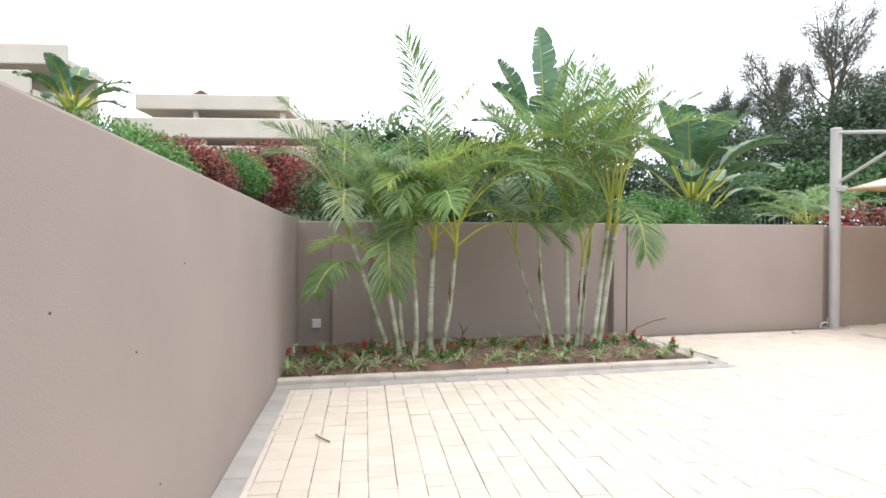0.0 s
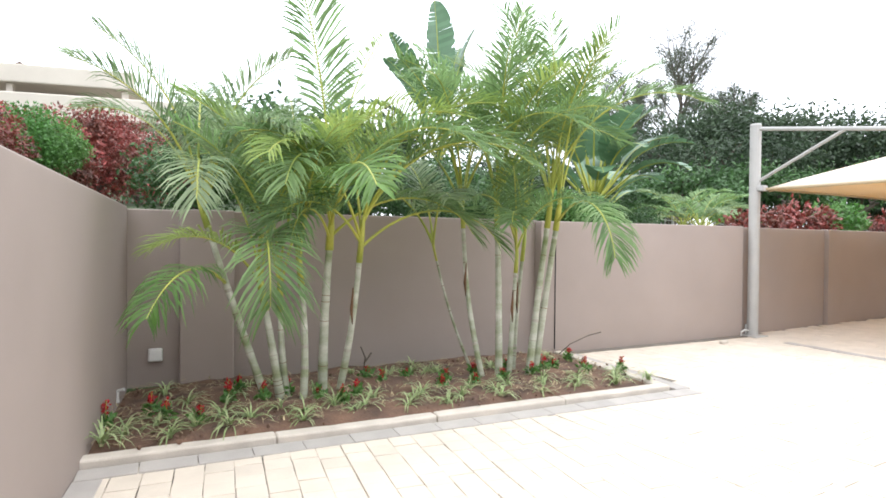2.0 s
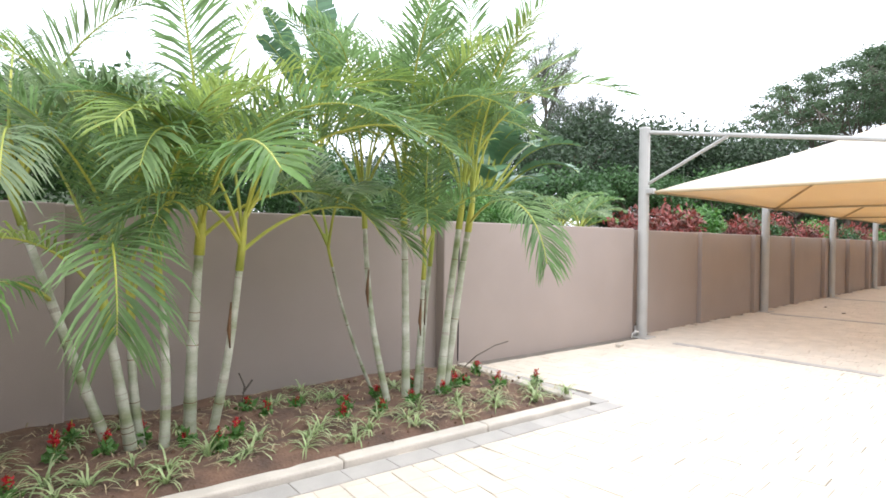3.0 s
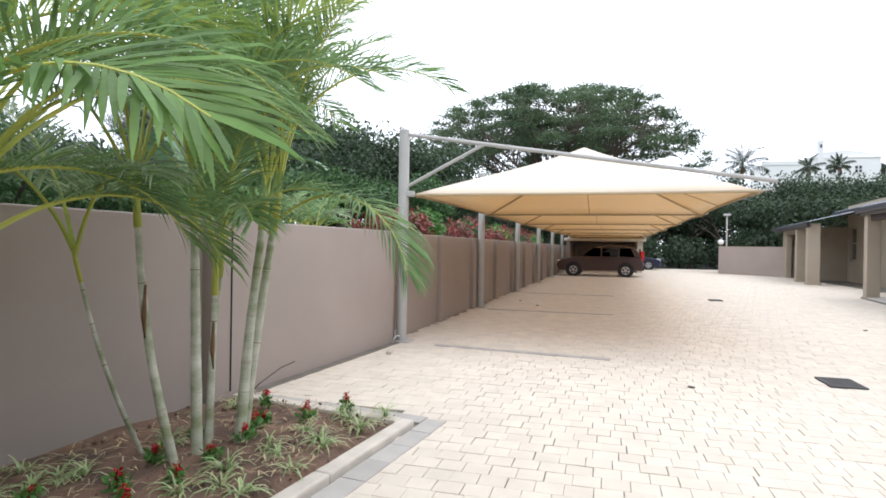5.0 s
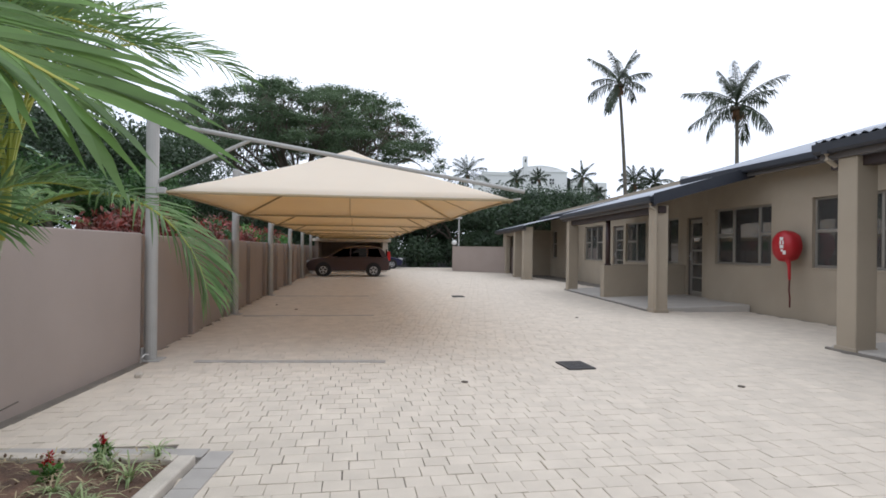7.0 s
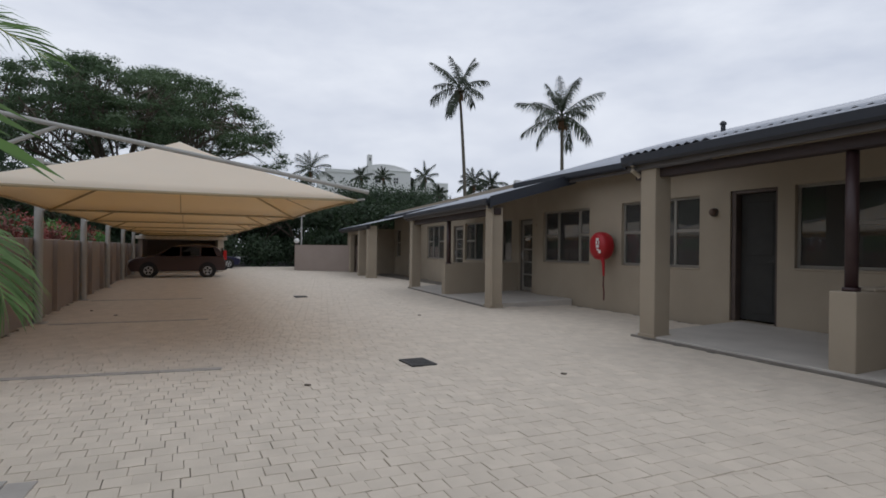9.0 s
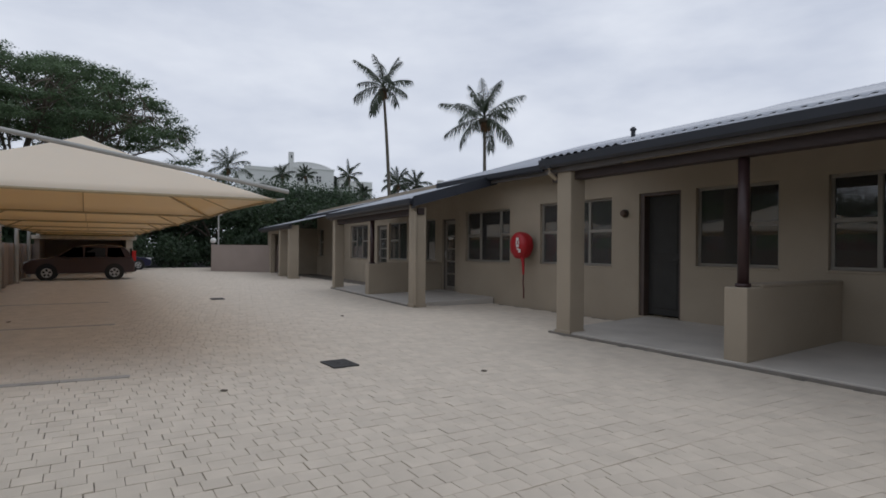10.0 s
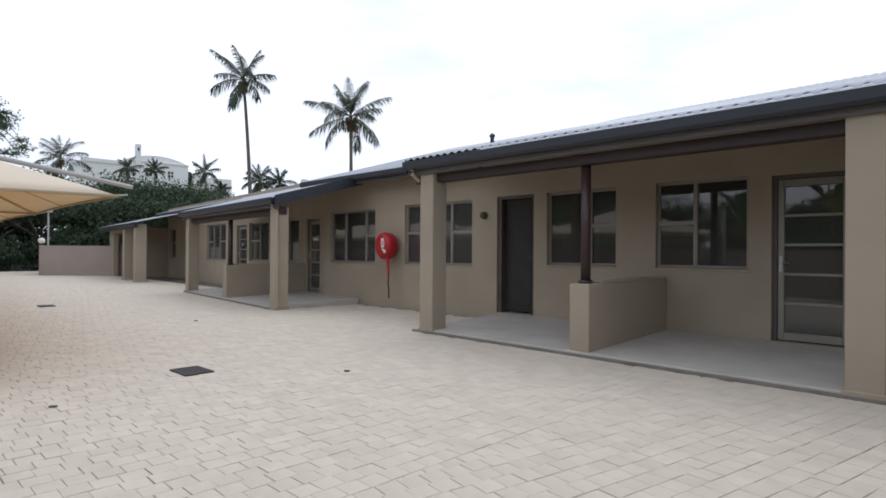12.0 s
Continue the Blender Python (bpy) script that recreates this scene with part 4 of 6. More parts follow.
def shrub(at, radii, leaf_mat, count, size, label, name="shrub", group="", r=None, lumps=7):
    r = r or random.Random(hash((round(at[0] * 10), round(at[1] * 10))) & 0xFFFF)
    z0 = rise(at[0], at[1])
    root = thing(name, (at[0], at[1], z0), label, "shrub", group)
    h = at[2] - z0
    blobs = [((0, 0, h), radii)]
    for _ in range(lumps):
        u = Vector((r.gauss(0, 1), r.gauss(0, 1), r.gauss(0, 0.7))).normalized()
        blobs.append(((u.x * radii[0] * 0.7, u.y * radii[1] * 0.7, h + u.z * radii[2] * 0.65), tuple(x * r.uniform(0.3, 0.5) for x in radii)))
    v, f = leaf_cloud(blobs, count, size, r, 0.35)
    part_pd("foliage", v, f, leaf_mat, root)
    for k in range(4):
        a = r.uniform(0, 360)
        tip = vec_dir(a, 55) * radii[0] * 0.8
        part("stem", tubed([(0, 0, -0.02), (tip.x * 0.4, tip.y * 0.4, h * 0.5), (tip.x, tip.y, h + 0.2 * radii[2])], [0.03, 0.022, 0.008], 5), M_BARK, root)
    return root


def limbs(root, start, spread, r, mat_bark, levels=3, thick=0.2, length=2.5, upward=50, kids=3, tips=None, flat=0.0):
    """Recursive tapered limbs; returns the tips."""
    tips = [] if tips is None else tips
    bm = bmesh.new()

    def grow(p, az, el, ln, th, level):
        d1 = vec_dir(az, el)
        mid = p + d1 * ln * 0.5 + Vector((r.uniform(-1, 1), r.uniform(-1, 1), r.uniform(-0.5, 1))) * ln * 0.06
        d2 = vec_dir(az + r.uniform(-15, 15), el * (1 - flat) + r.uniform(-8, 8))
        end = mid + d2 * ln * 0.5
        tube(bm, [p, mid, end], [th, th * 0.8, th * 0.6], 6, False)
        if level == 0:
            tips.append(end)
            return
        n = kids + (1 if r.random() < 0.4 else 0)
        for i in range(n):
            grow(end if i else mid.lerp(end, 0.6), az + (i - (n - 1) / 2) * spread / max(1, n - 1) * 2 + r.uniform(-12, 12), max(5, el * (1 - flat * 0.6) + r.uniform(-18, 14)), ln * r.uniform(0.62, 0.85), th * 0.58, level - 1)

    first = 5 if levels > 1 else 4
    for i in range(first):
        grow(Vector(start), 360 * i / first + r.uniform(-20, 20), upward + r.uniform(-12, 12), length, thick, levels)
    part("branchwork", bm, mat_bark, root)
    return tips


def tree(at, trunk_h, thick, crown, leaf_mat, leaf_count, leaf_size, label, name="tree", levels=2, spread=45, upward=45, flat=0.2, seed=1, group="", clump=(1.1, 0.6)):
    r = random.Random(seed)
    z0 = rise(at[0], at[1])
    root = thing(name, (at[0], at[1], z0), label, "tree", group)
    part("trunk", tubed([(0, 0, -0.2), (0.1, 0.05, trunk_h * 0.5), (0, 0.1, trunk_h)], [thick * 1.3, thick, thick * 0.85], 9), M_BARK, root, smooth=True)
    tips = limbs(root, (0, 0.1, trunk_h * 0.97), spread, r, M_BARK, levels, thick * 0.55, crown, upward, 3, None, flat)
    blobs = [((t.x, t.y, t.z), (clump[0] * r.uniform(0.7, 1.3), clump[0] * r.uniform(0.7, 1.3), clump[1] * r.uniform(0.7, 1.3))) for t in tips]
    v, f = leaf_cloud(blobs, leaf_count, leaf_size, r, 0.15, 0.3)
    part_pd("crown", v, f, leaf_mat, root)
    return root


def paddle_plant(at, leaves, label, stem_h=0.6, seed=1, name="wild_banana"):
    """Wild banana: big torn paddle leaves on long stalks, (az, el, stalk, blade, bend)."""
    r = random.Random(seed)
    z0 = rise(at[0], at[1])
    root = thing(name, (at[0], at[1], z0), label, "wild banana")
    part("stem", tubed([(0, 0, -0.1), (0.03, 0, stem_h * 0.6), (0, 0, stem_h)], [0.11, 0.1, 0.09], 8), M_PALMBARK, root, smooth=True)
    for az, el, stalk, blade, bend in leaves:
        p = Vector((0, 0, stem_h))
        pts = [p + vec_dir(az, el) * stalk * k / 4 for k in range(5)]
        n = 22
        mid = [pts[-1]]
        for k in range(n):
            mid.append(mid[-1] + vec_dir(az, el - bend * (k + 0.5) / n) * blade / n)
        verts, faces = [], []

        def edge(k, hand):
            d = (mid[min(k + 1, n)] - mid[max(k - 1, 0)]).normalized()
            side = d.cross(Vector((0, 0, 1)))
            side = side.normalized() if side.length > 0.05 else vec_dir(az + 90, 0)
            half = 0.22 * blade * math.sin(math.pi * min(1.0, k / n * 0.97 + 0.03)) ** 0.55
            return mid[k] + side * hand * half + side.cross(d) * half * 0.25 + d * half * 0.25 - Vector((0, 0, half * 0.08))

        for hand in (-1, 1):
            for k in range(n):
                a, b, p, q = mid[k], mid[k + 1], edge(k, hand), edge(k + 1, hand)
                if r.random() < 0.6:
                    tear = r.uniform(0.1, 0.45)
                    p = p.lerp(q, tear).lerp(a, r.uniform(0.0, 0.45) ** 1.5) - Vector((0, 0, r.uniform(0.0, 0.03)))
                i = len(verts)
                verts += [a, b, q, p]
                faces.append((i, i + 1, i + 2, i + 3))
        blade_ob = part_pd("leaf", [tuple(v) for v in verts], faces, M_BANANA, root)
        part("midrib", tubed(pts[:-1] + mid, [0.022] * 4 + [0.016 * (1 - 0.8 * k / n) for k in range(n + 1)], 5), M_RACHIS, blade_ob)
    return root


def coconut(at, height, crown_r, lean, label, seed, count=25):
    r = random.Random(seed)
    z0 = rise(at[0], at[1])
    root = thing("coconut_palm", (at[0], at[1], z0), label, "palm", "tall coconut palms")
    top = Vector((lean[0], lean[1], height - z0))
    pts = [Vector((lean[0] * s ** 1.8, lean[1] * s ** 1.8, top.z * s - 0.2 * (1 - s))) for s in (k / 12 for k in range(13))]
    part("trunk", tubed(pts, [0.19 - 0.08 * k / 12 for k in range(13)], 9), M_PALMBARK, root, smooth=True)
    for k in range(count):
        el = 86 - 122 * (k / count) ** 1.15
        add_frond(root, top, k * 137.5 + r.uniform(-16, 16), el + r.uniform(-6, 6), crown_r * r.uniform(0.8, 1.12), 28 + 42 * r.random(), M_COCO, 0.045, M_COCO, pairs=36, leaf=crown_r * 0.215, width=0.06, vee=-22, sag=1.4, bare=0.16, tilt=r.uniform(-35, 35), r=r)
    for k in range(6):
        dead = add_frond(root, top - Vector((0, 0, 0.1)), k * 61 + r.uniform(-20, 20), -38 - 30 * r.random(), crown_r * r.uniform(0.18, 0.3), 30, M_SHEATH, 0.03, M_SHEATH, pairs=14, leaf=crown_r * 0.12, width=0.07, vee=-10, sag=1.2, bare=0.2, r=r)
        tagged(dead, "brown withered frond hanging under the crown")
    nuts = bmesh.new()
    for k in range(8):
        a = k * 0.8
        bmesh.ops.create_icosphere(nuts, subdivisions=1, radius=0.16, matrix=Matrix.Translation(top + Vector((math.cos(a) * 0.3, math.sin(a) * 0.3, -0.3))))
    part("coconuts", nuts, M_BARK, root)
    return root


# ---- hedges behind the walls ----
HEDGE = "planted hedge behind the side wall"
for x, y, z, rad, m, lab in (
    (-1.5, 3.6, 1.58, 0.42, M_LEAF_BRIGHT, "bright green leafy shrub on the bank behind the wall"),
    (-1.3, 4.4, 1.64, 0.44, M_LEAF_BRIGHT, "bright green leafy shrub on the bank behind the wall"),
    (-1.2, 5.15, 1.68, 0.44, M_LEAF_BRIGHT, "bright green leafy shrub on the bank behind the wall"),
    (-1.02, 5.95, 1.76, 0.42, M_LEAF_RED, "copper-red leaved shrub on the bank behind the wall"),
    (-0.92, 6.8, 1.79, 0.42, M_LEAF_RED, "copper-red leaved shrub on the bank behind the wall"),
    (-0.62, 7.9, 1.95, 0.42, M_LEAF_BRIGHT, "small bright green shrub between the copper shrubs"),
    (-0.75, 9.0, 1.98, 0.6, M_LEAF_RED, "dark red shrub on the bank"),
    (-0.25, 10.2, 2.15, 0.75, M_LEAF_RED, "dark red shrub on the bank"),
    (0.35, 12.2, 2.35, 0.9, M_LEAF_RED, "dark red shrub on the bank"),
    (0.75, 14.5, 2.3, 1.0, M_LEAF, "dark green shrub on the bank"),
):
    shrub((x, y, z), (rad, rad, rad * 0.8), m, 12000, 0.033 if y < 8 else 0.05, lab, group=HEDGE)
BACK = "shrubs behind the back wall"
for x, y, z, rad, m, lab in (
    (0.55, 7.9, 1.75, 0.55, M_LEAF, "dark green shrub behind the back wall"),
    (1.25, 8.0, 1.95, 0.62, M_LEAF_BRIGHT, "leafy green shrub behind the back wall"),
    (2.2, 8.2, 1.75, 0.6, M_LEAF, "dark green shrub behind the back wall"),
    (3.1, 7.9, 1.65, 0.6, M_LEAF, "dark green shrub behind the back wall"),
    (2.65, 8.7, 1.75, 0.65, M_LEAF, "dark green shrub behind the back wall"),
    (1.8, 8.9, 1.8, 0.65, M_LEAF, "dark green shrub behind the back wall"),
    (3.6, 9.0, 1.8, 0.7, M_LEAF, "dark green shrub behind the back wall"),
    (4.0, 7.8, 1.55, 0.5, M_LEAF, "dark green shrub behind the back wall"),
    (4.75, 7.6, 1.52, 0.42, M_LEAF_BRIGHT, "bright green shrub behind the back wall"),
    (5.4, 7.65, 1.45, 0.42, M_LEAF_BRIGHT, "bright green shrub behind the back wall"),
    (6.3, 8.6, 1.45, 0.6, M_LEAF, "low green shrub behind the back wall"),
    (7.6, 8.9, 1.4, 0.6, M_LEAF, "low green shrub behind the back wall"),
):
    shrub((x, y, z), (rad, rad, rad * 0.85), m, 4600, 0.05, lab, group=BACK)
for k in range(15):
    x = 9.0 + 1.45 * k
    m = (M_LEAF_RED, M_LEAF_RED, M_LEAF_BRIGHT, M_LEAF_RED, M_LEAF)[k % 5]
    lab = {M_LEAF_RED: "copper-red hedge shrub behind the carport wall", M_LEAF_BRIGHT: "bright green hedge shrub behind the carport wall", M_LEAF: "dark green hedge shrub behind the carport wall"}[m]
    shrub((x, 7.5 + 0.15 * (k % 3), 1.38 + 0.1 * ((k * 7) % 3)), (0.75, 0.5, 0.42 + 0.06 * (k % 2)), m, 1500, 0.10, lab, group="hedge behind the carports")

for k, (x, y, z, rad) in enumerate(((6.5, 13.5, 2.0, 1.3), (9.0, 14.5, 2.1, 1.5), (12.0, 15.0, 2.2, 1.5), (15.0, 16.0, 2.4, 1.6), (18.0, 17.0, 2.6, 1.7), (3.0, 15.5, 2.3, 1.2), (5.0, 18.0, 2.6, 1.6), (21.0, 14.5, 2.4, 1.5), (24.5, 13.5, 2.4, 1.5), (28.0, 13.5, 2.5, 1.6), (11.0, 20.0, 2.8, 1.9), (15.5, 22.0, 3.2, 2.1), (20.0, 24.0, 3.6, 2.4), (25.5, 25.0, 4.0, 2.6), (32.0, 15.0, 2.6, 1.8), (36.0, 13.0, 2.6, 1.8), (39.5, 10.5, 2.6, 1.8))):
    shrub((x, y, z), (rad, rad, rad * 0.9), M_LEAF_DARK if k % 3 else M_LEAF, 5200, 0.15, "large dark green shrub in the garden beyond the wall", "large_shrub", "large garden shrubs", lumps=12)

# wild bananas
paddle_plant((5.0, 10.9), [(200, 88, 1.25, 1.5, 8), (-20, 80, 1.15, 1.35, 18), (30, 78, 1.1, 1.2, 22), (185, 68, 1.15, 1.15, 22), (195, 62, 0.9, 1.15, 45), (-50, 58, 0.8, 1.1, 60), (150, 50, 0.8, 1.1, 60), (240, 55, 0.8, 1.1, 60)], "tall wild banana with torn paddle leaves on a thick stem", 1.2, 3)
paddle_plant((7.4, 9.6), [(20, 70, 0.9, 1.2, 45), (70, 74, 0.9, 1.2, 40), (150, 66, 0.9, 1.25, 50), (200, 52, 0.9, 1.2, 65), (250, 45, 0.9, 1.2, 75), (-60, 50, 0.9, 1.2, 70), (-20, 55, 0.95, 1.25, 60), (110, 80, 0.9, 1.2, 25), (180, 78, 0.9, 1.2, 30), (-100, 66, 0.9, 1.2, 55), (-130, 30, 0.8, 1.1, 60), (0, 32, 0.9, 1.1, 60), (45, 50, 0.9, 1.2, 60), (-40, 70, 0.95, 1.2, 45), (170, 40, 0.9, 1.1, 65), (-80, 34, 0.9, 1.1, 70), (225, 70, 0.9, 1.2, 45), (-115, 52, 0.9, 1.15, 65), (95, 62, 0.9, 1.2, 55)], "wide grey-green wild banana with many paddle leaves", 0.55, 5)
paddle_plant((9.3, 11.5), [(20, 60, 0.8, 1.1, 60), (90, 75, 0.8, 1.1, 40), (170, 60, 0.8, 1.1, 60), (240, 45, 0.8, 1.0, 70), (-60, 50, 0.8, 1.0, 70), (-10, 40, 0.8, 1.0, 70), (140, 35, 0.8, 1.0, 60)], "low wild banana with arching paddle leaves", 0.35, 8)
paddle_plant((-2.0, 6.7), [(20, 55, 0.22, 0.44, 60), (90, 70, 0.22, 0.44, 40), (170, 55, 0.22, 0.44, 60), (240, 45, 0.22, 0.4, 70), (-60, 45, 0.22, 0.4, 70), (-15, 40, 0.22, 0.44, 70), (50, 35, 0.22, 0.4, 60), (-100, 60, 0.22, 0.4, 40), (130, 40, 0.22, 0.4, 60)], "dark wild banana on the bank above the shrubs", 1.08, 9)
for x, y, s in ((11.0, 10.5, 1.0), (13.2, 11.5, 1.1), (9.8, 9.2, 0.8)):
    root = thing("garden_palm", (x, y, rise(x, y)), "small feathery garden palm beyond the wall", "palm", "garden palms")
    part("trunk", tubed([(0, 0, -0.1), (0, 0, 0.35 * s)], 0.06, 7), M_PALMBARK, root)
    for k in range(11):
        add_frond(root, (0, 0, 0.33 * s), k * 137.5, 75 - 45 * (k / 11), 1.35 * s, 75, (M_FROND, M_FROND_HAZED)[k % 2], pairs=26, leaf=0.34 * s, width=0.035)

# trees beyond the wall
tree((3.7, 11.4), 0.4, 0.1, 0.55, M_LEAF_DARK, 5200, 0.13, "dark dense leafy tree behind the palms", seed=11, levels=2, spread=40, upward=60, clump=(0.42, 0.36))
tree((1.9, 12.5), 0.5, 0.1, 0.6, M_LEAF, 3200, 0.15, "low green tree behind the palms", seed=12, levels=2, upward=50, clump=(0.5, 0.4))


def casuarina(at, height, spread, label, seed):
    """Sparse grey tree: many rising limbs that fork, with wispy sprays of needles."""
    r = random.Random(seed)
    z0 = rise(at[0], at[1])
    root = thing("casuarina_tree", (at[0], at[1], z0), label, "tree", "sparse grey trees")
    h = height - z0
    part("trunk", tubed([(0, 0, -0.2), (0.15, 0.1, h * 0.35), (-0.2, 0.2, h * 0.6), (0.1, 0.1, h * 0.8)], [0.26, 0.2, 0.12, 0.05], 8), M_BARK, root)
    verts, faces = [], []
    bm = bmesh.new()

    def spray(p, e, a, many):
        for _ in range(many):
            q = p.lerp(e, 0.35 + 0.7 * r.random()) + Vector((r.gauss(0, 1), r.gauss(0, 1), r.gauss(0, 1))) * 0.22
            v = vec_dir(a + r.uniform(-80, 80), r.uniform(-10, 80))
            w = v.cross(Vector((r.random(), r.random(), r.random()))).normalized() * 0.018
            i, sz = len(verts), r.uniform(0.2, 0.5)
            verts.extend([tuple(q - w), tuple(q + w), tuple(q + v * sz)])
            faces.append((i, i + 1, i + 2))

    for k in range(26):
        s = 0.36 + 0.46 * (k / 26)
        a = k * 137.5 + r.uniform(-30, 30)
        ln = spread * r.uniform(0.55, 1.0)
        p = Vector((0, 0.1, h * s))
        el = r.uniform(38, 72)
        mid = p + vec_dir(a, el) * ln * 0.5
        end = mid + vec_dir(a + r.uniform(-25, 25), el + 12) * ln * 0.5
        tube(bm, [p, mid, end], [0.07, 0.045, 0.015], 5, False)
        spray(mid, end, a, 60)
        for f in range(5):
            q = p.lerp(mid, r.uniform(0.5, 1)) if f % 2 else mid.lerp(end, r.random())
            e = q + vec_dir(a + r.uniform(-70, 70), r.uniform(30, 75)) * ln * r.uniform(0.25, 0.45)
            tube(bm, [q, q.lerp(e, 0.6) + Vector((0, 0, 0.05)), e], [0.03, 0.018, 0.008], 4, False)
            spray(q, e, a, 55)
    part("branchwork", bm, M_BARK, root)
    part_pd("crown", verts, faces, M_LEAF_GREY, root)


casuarina((33.6, 27.9), 14.6, 5.0, "tall sparse grey casuarina tree against the sky", 21)
casuarina((33.0, 31.8), 13.4, 3.6, "tall thin grey casuarina tree against the sky", 22)
casuarina((31.0, 33.8), 11.4, 3.0, "thin grey casuarina tree against the sky", 23)
casuarina((35.0, 25.0), 11.0, 3.0, "thin grey casuarina tree against the sky", 24)

FAR = "dark trees beyond the walls"
for k, (x, y, th, cr, lab, m) in enumerate((
    (30.0, 21.5, 2.4, 1.8, "dark dense tree beyond the carports", M_LEAF_DARK), (26.0, 18.5, 1.5, 1.35, "dark dense tree beyond the carports", M_LEAF_DARK), (22.5, 17.5, 1.6, 1.3, "dark dense tree beyond the carports", M_LEAF_DARK),
    (36.0, 19.0, 2.4, 1.9, "dark dense tree beyond the carports", M_LEAF_DARK), (18.5, 13.0, 0.8, 0.9, "low green tree behind the hedge", M_LEAF), (22.0, 12.0, 0.9, 0.9, "low green tree behind the hedge", M_LEAF),
    (26.0, 11.5, 1.2, 1.1, "low dark tree behind the hedge", M_LEAF_DARK), (30.0, 11.0, 1.3, 1.2, "low dark tree behind the hedge", M_LEAF_DARK), (34.0, 10.0, 1.5, 1.3, "low dark tree behind the hedge", M_LEAF_DARK), (14.5, 13.5, 0.6, 0.8, "low green tree behind the hedge", M_LEAF),
    (26.5, 15.3, 2.1, 1.75, "dark dense tree beyond the carports", M_LEAF_DARK), (23.5, 16.2, 1.9, 1.7, "dark dense tree beyond the carports", M_LEAF_DARK), (22.0, 19.5, 2.0, 1.8, "dark dense tree beyond the carports", M_LEAF_DARK), (30.0, 15.0, 2.2, 1.8, "dark dense tree beyond the carports", M_LEAF_DARK), (19.5, 15.2, 1.4, 1.4, "dark dense tree beyond the carports", M_LEAF_DARK),
)):
    tree((x, y), th, 0.18, cr, m, 9500, 0.2 if cr > 1.4 else 0.14, lab, seed=40 + k, levels=2, spread=50, upward=40, group=FAR, clump=(cr * 0.75, cr * 0.6))


def umbrella_tree(at, trunk_h, reach, low, high, label):
    """Broad flat-topped tree: limbs fanning out to a wide dome of thin leafy pads laid in tiers, with gaps between them."""
    r = random.Random(5)
    root = thing("umbrella_tree", (at[0], at[1], 0), label, "tree")
    part("trunk", tubed([(0, 0, -0.3), (0.2, 0, trunk_h * 0.6), (0, 0, trunk_h)], [0.7, 0.5, 0.45], 10), M_BARK, root, smooth=True)
    bm = bmesh.new()
    blobs = []

    def dome(d, a):
        lumpy = 0.9 * noise.noise((math.cos(a) * 2.2, math.sin(a) * 2.2, d * 0.3))
        return low + (high - low) * max(0.0, 1 - (d / reach) ** 3.2) ** 0.8 + lumpy

    for k in range(30):
        a = 2 * math.pi * k / 30 + r.uniform(-0.12, 0.12)
        d = reach * (r.uniform(0.72, 0.98) if k % 3 else r.uniform(0.3, 0.6))
        p0 = Vector((0, 0, trunk_h * 0.92))
        p3 = Vector((math.cos(a) * d, math.sin(a) * d, dome(d, a) - 0.5))
        p1 = p0.lerp(p3, 0.35) + Vector((0, 0, 0.5))
        p2 = p0.lerp(p3, 0.7) + Vector((r.uniform(-0.5, 0.5), r.uniform(-0.5, 0.5), 0.1))
        tube(bm, [p0, p1, p2, p3], [0.15, 0.09, 0.055, 0.02], 6, False)
        for s in range(26):
            q = p1.lerp(p2, 0.3 + 0.7 * r.random()) if s % 3 == 0 else p2.lerp(p3, r.random())
            dq, aq = math.hypot(q.x, q.y), math.atan2(q.y, q.x)
            ae, de = aq + r.uniform(-0.28, 0.28), min(reach, max(0.6, dq + r.uniform(-1.2, 2.2)))
            top = dome(de, ae)
            e = Vector((math.cos(ae) * de, math.sin(ae) * de, max(q.z - 1.2, top - r.choice((0.0, 0.0, 0.5, 1.2, 2.0, 2.8, 3.6)) - 0.4 * r.random())))
            tube(bm, [q, q.lerp(e, 0.5) + Vector((0, 0, 0.12)), e], [0.04, 0.028, 0.012], 5, False)
            blobs.append((tuple(e), (r.uniform(0.55, 1.4), r.uniform(0.55, 1.4), r.uniform(0.16, 0.42))))
    part("branchwork", bm, M_BARK, root)
    v, f = leaf_cloud(blobs, 165000, 0.16, r, 0.0, 0.6)
    part_pd("crown", v, f, M_LEAF_MID, root)


umbrella_tree((46.4, 8.8), 4.6, 11.2, 8.6, 12.75, "broad flat-topped dark green tree beyond the carports")

# trees closing the far end
for k, (x, y, th, cr) in enumerate(((46, -3.5, 2.0, 1.8), (49, -7, 2.8, 2.0), (47, 1.5, 1.3, 1.6), (45, -10.5, 2.6, 1.9), (50, 5.5, 1.8, 1.8), (43, -13.0, 2.2, 1.6), (55, -11, 2.4, 2.2), (41, -5.5, 0.7, 1.0), (41.5, -8.0, 1.8, 1.6), (52, -2, 1.8, 1.8), (44.0, 4.8, 0.8, 1.1), (58, -16.4, 3.4, 2.0), (57, -12.5, 2.6, 2.0), (56, -19.0, 2.3, 1.7))):
    tree((x, y), th, 0.2, cr, M_LEAF_DARK, 9000, 0.24, "dark green tree crowding the end of the drive", seed=70 + k, levels=2, spread=50, upward=42, group="trees at the end of the drive", clump=(cr * 0.75, cr * 0.62))
for k in range(7):
    shrub((39.5 + 0.8 * k, 3.2 - 1.5 * k + 0.4 * (k % 2), 1.0), (1.3, 1.2, 1.2), M_LEAF_DARK, 1400, 0.22, "dark shrub along the drive", group="shrubs along the drive")

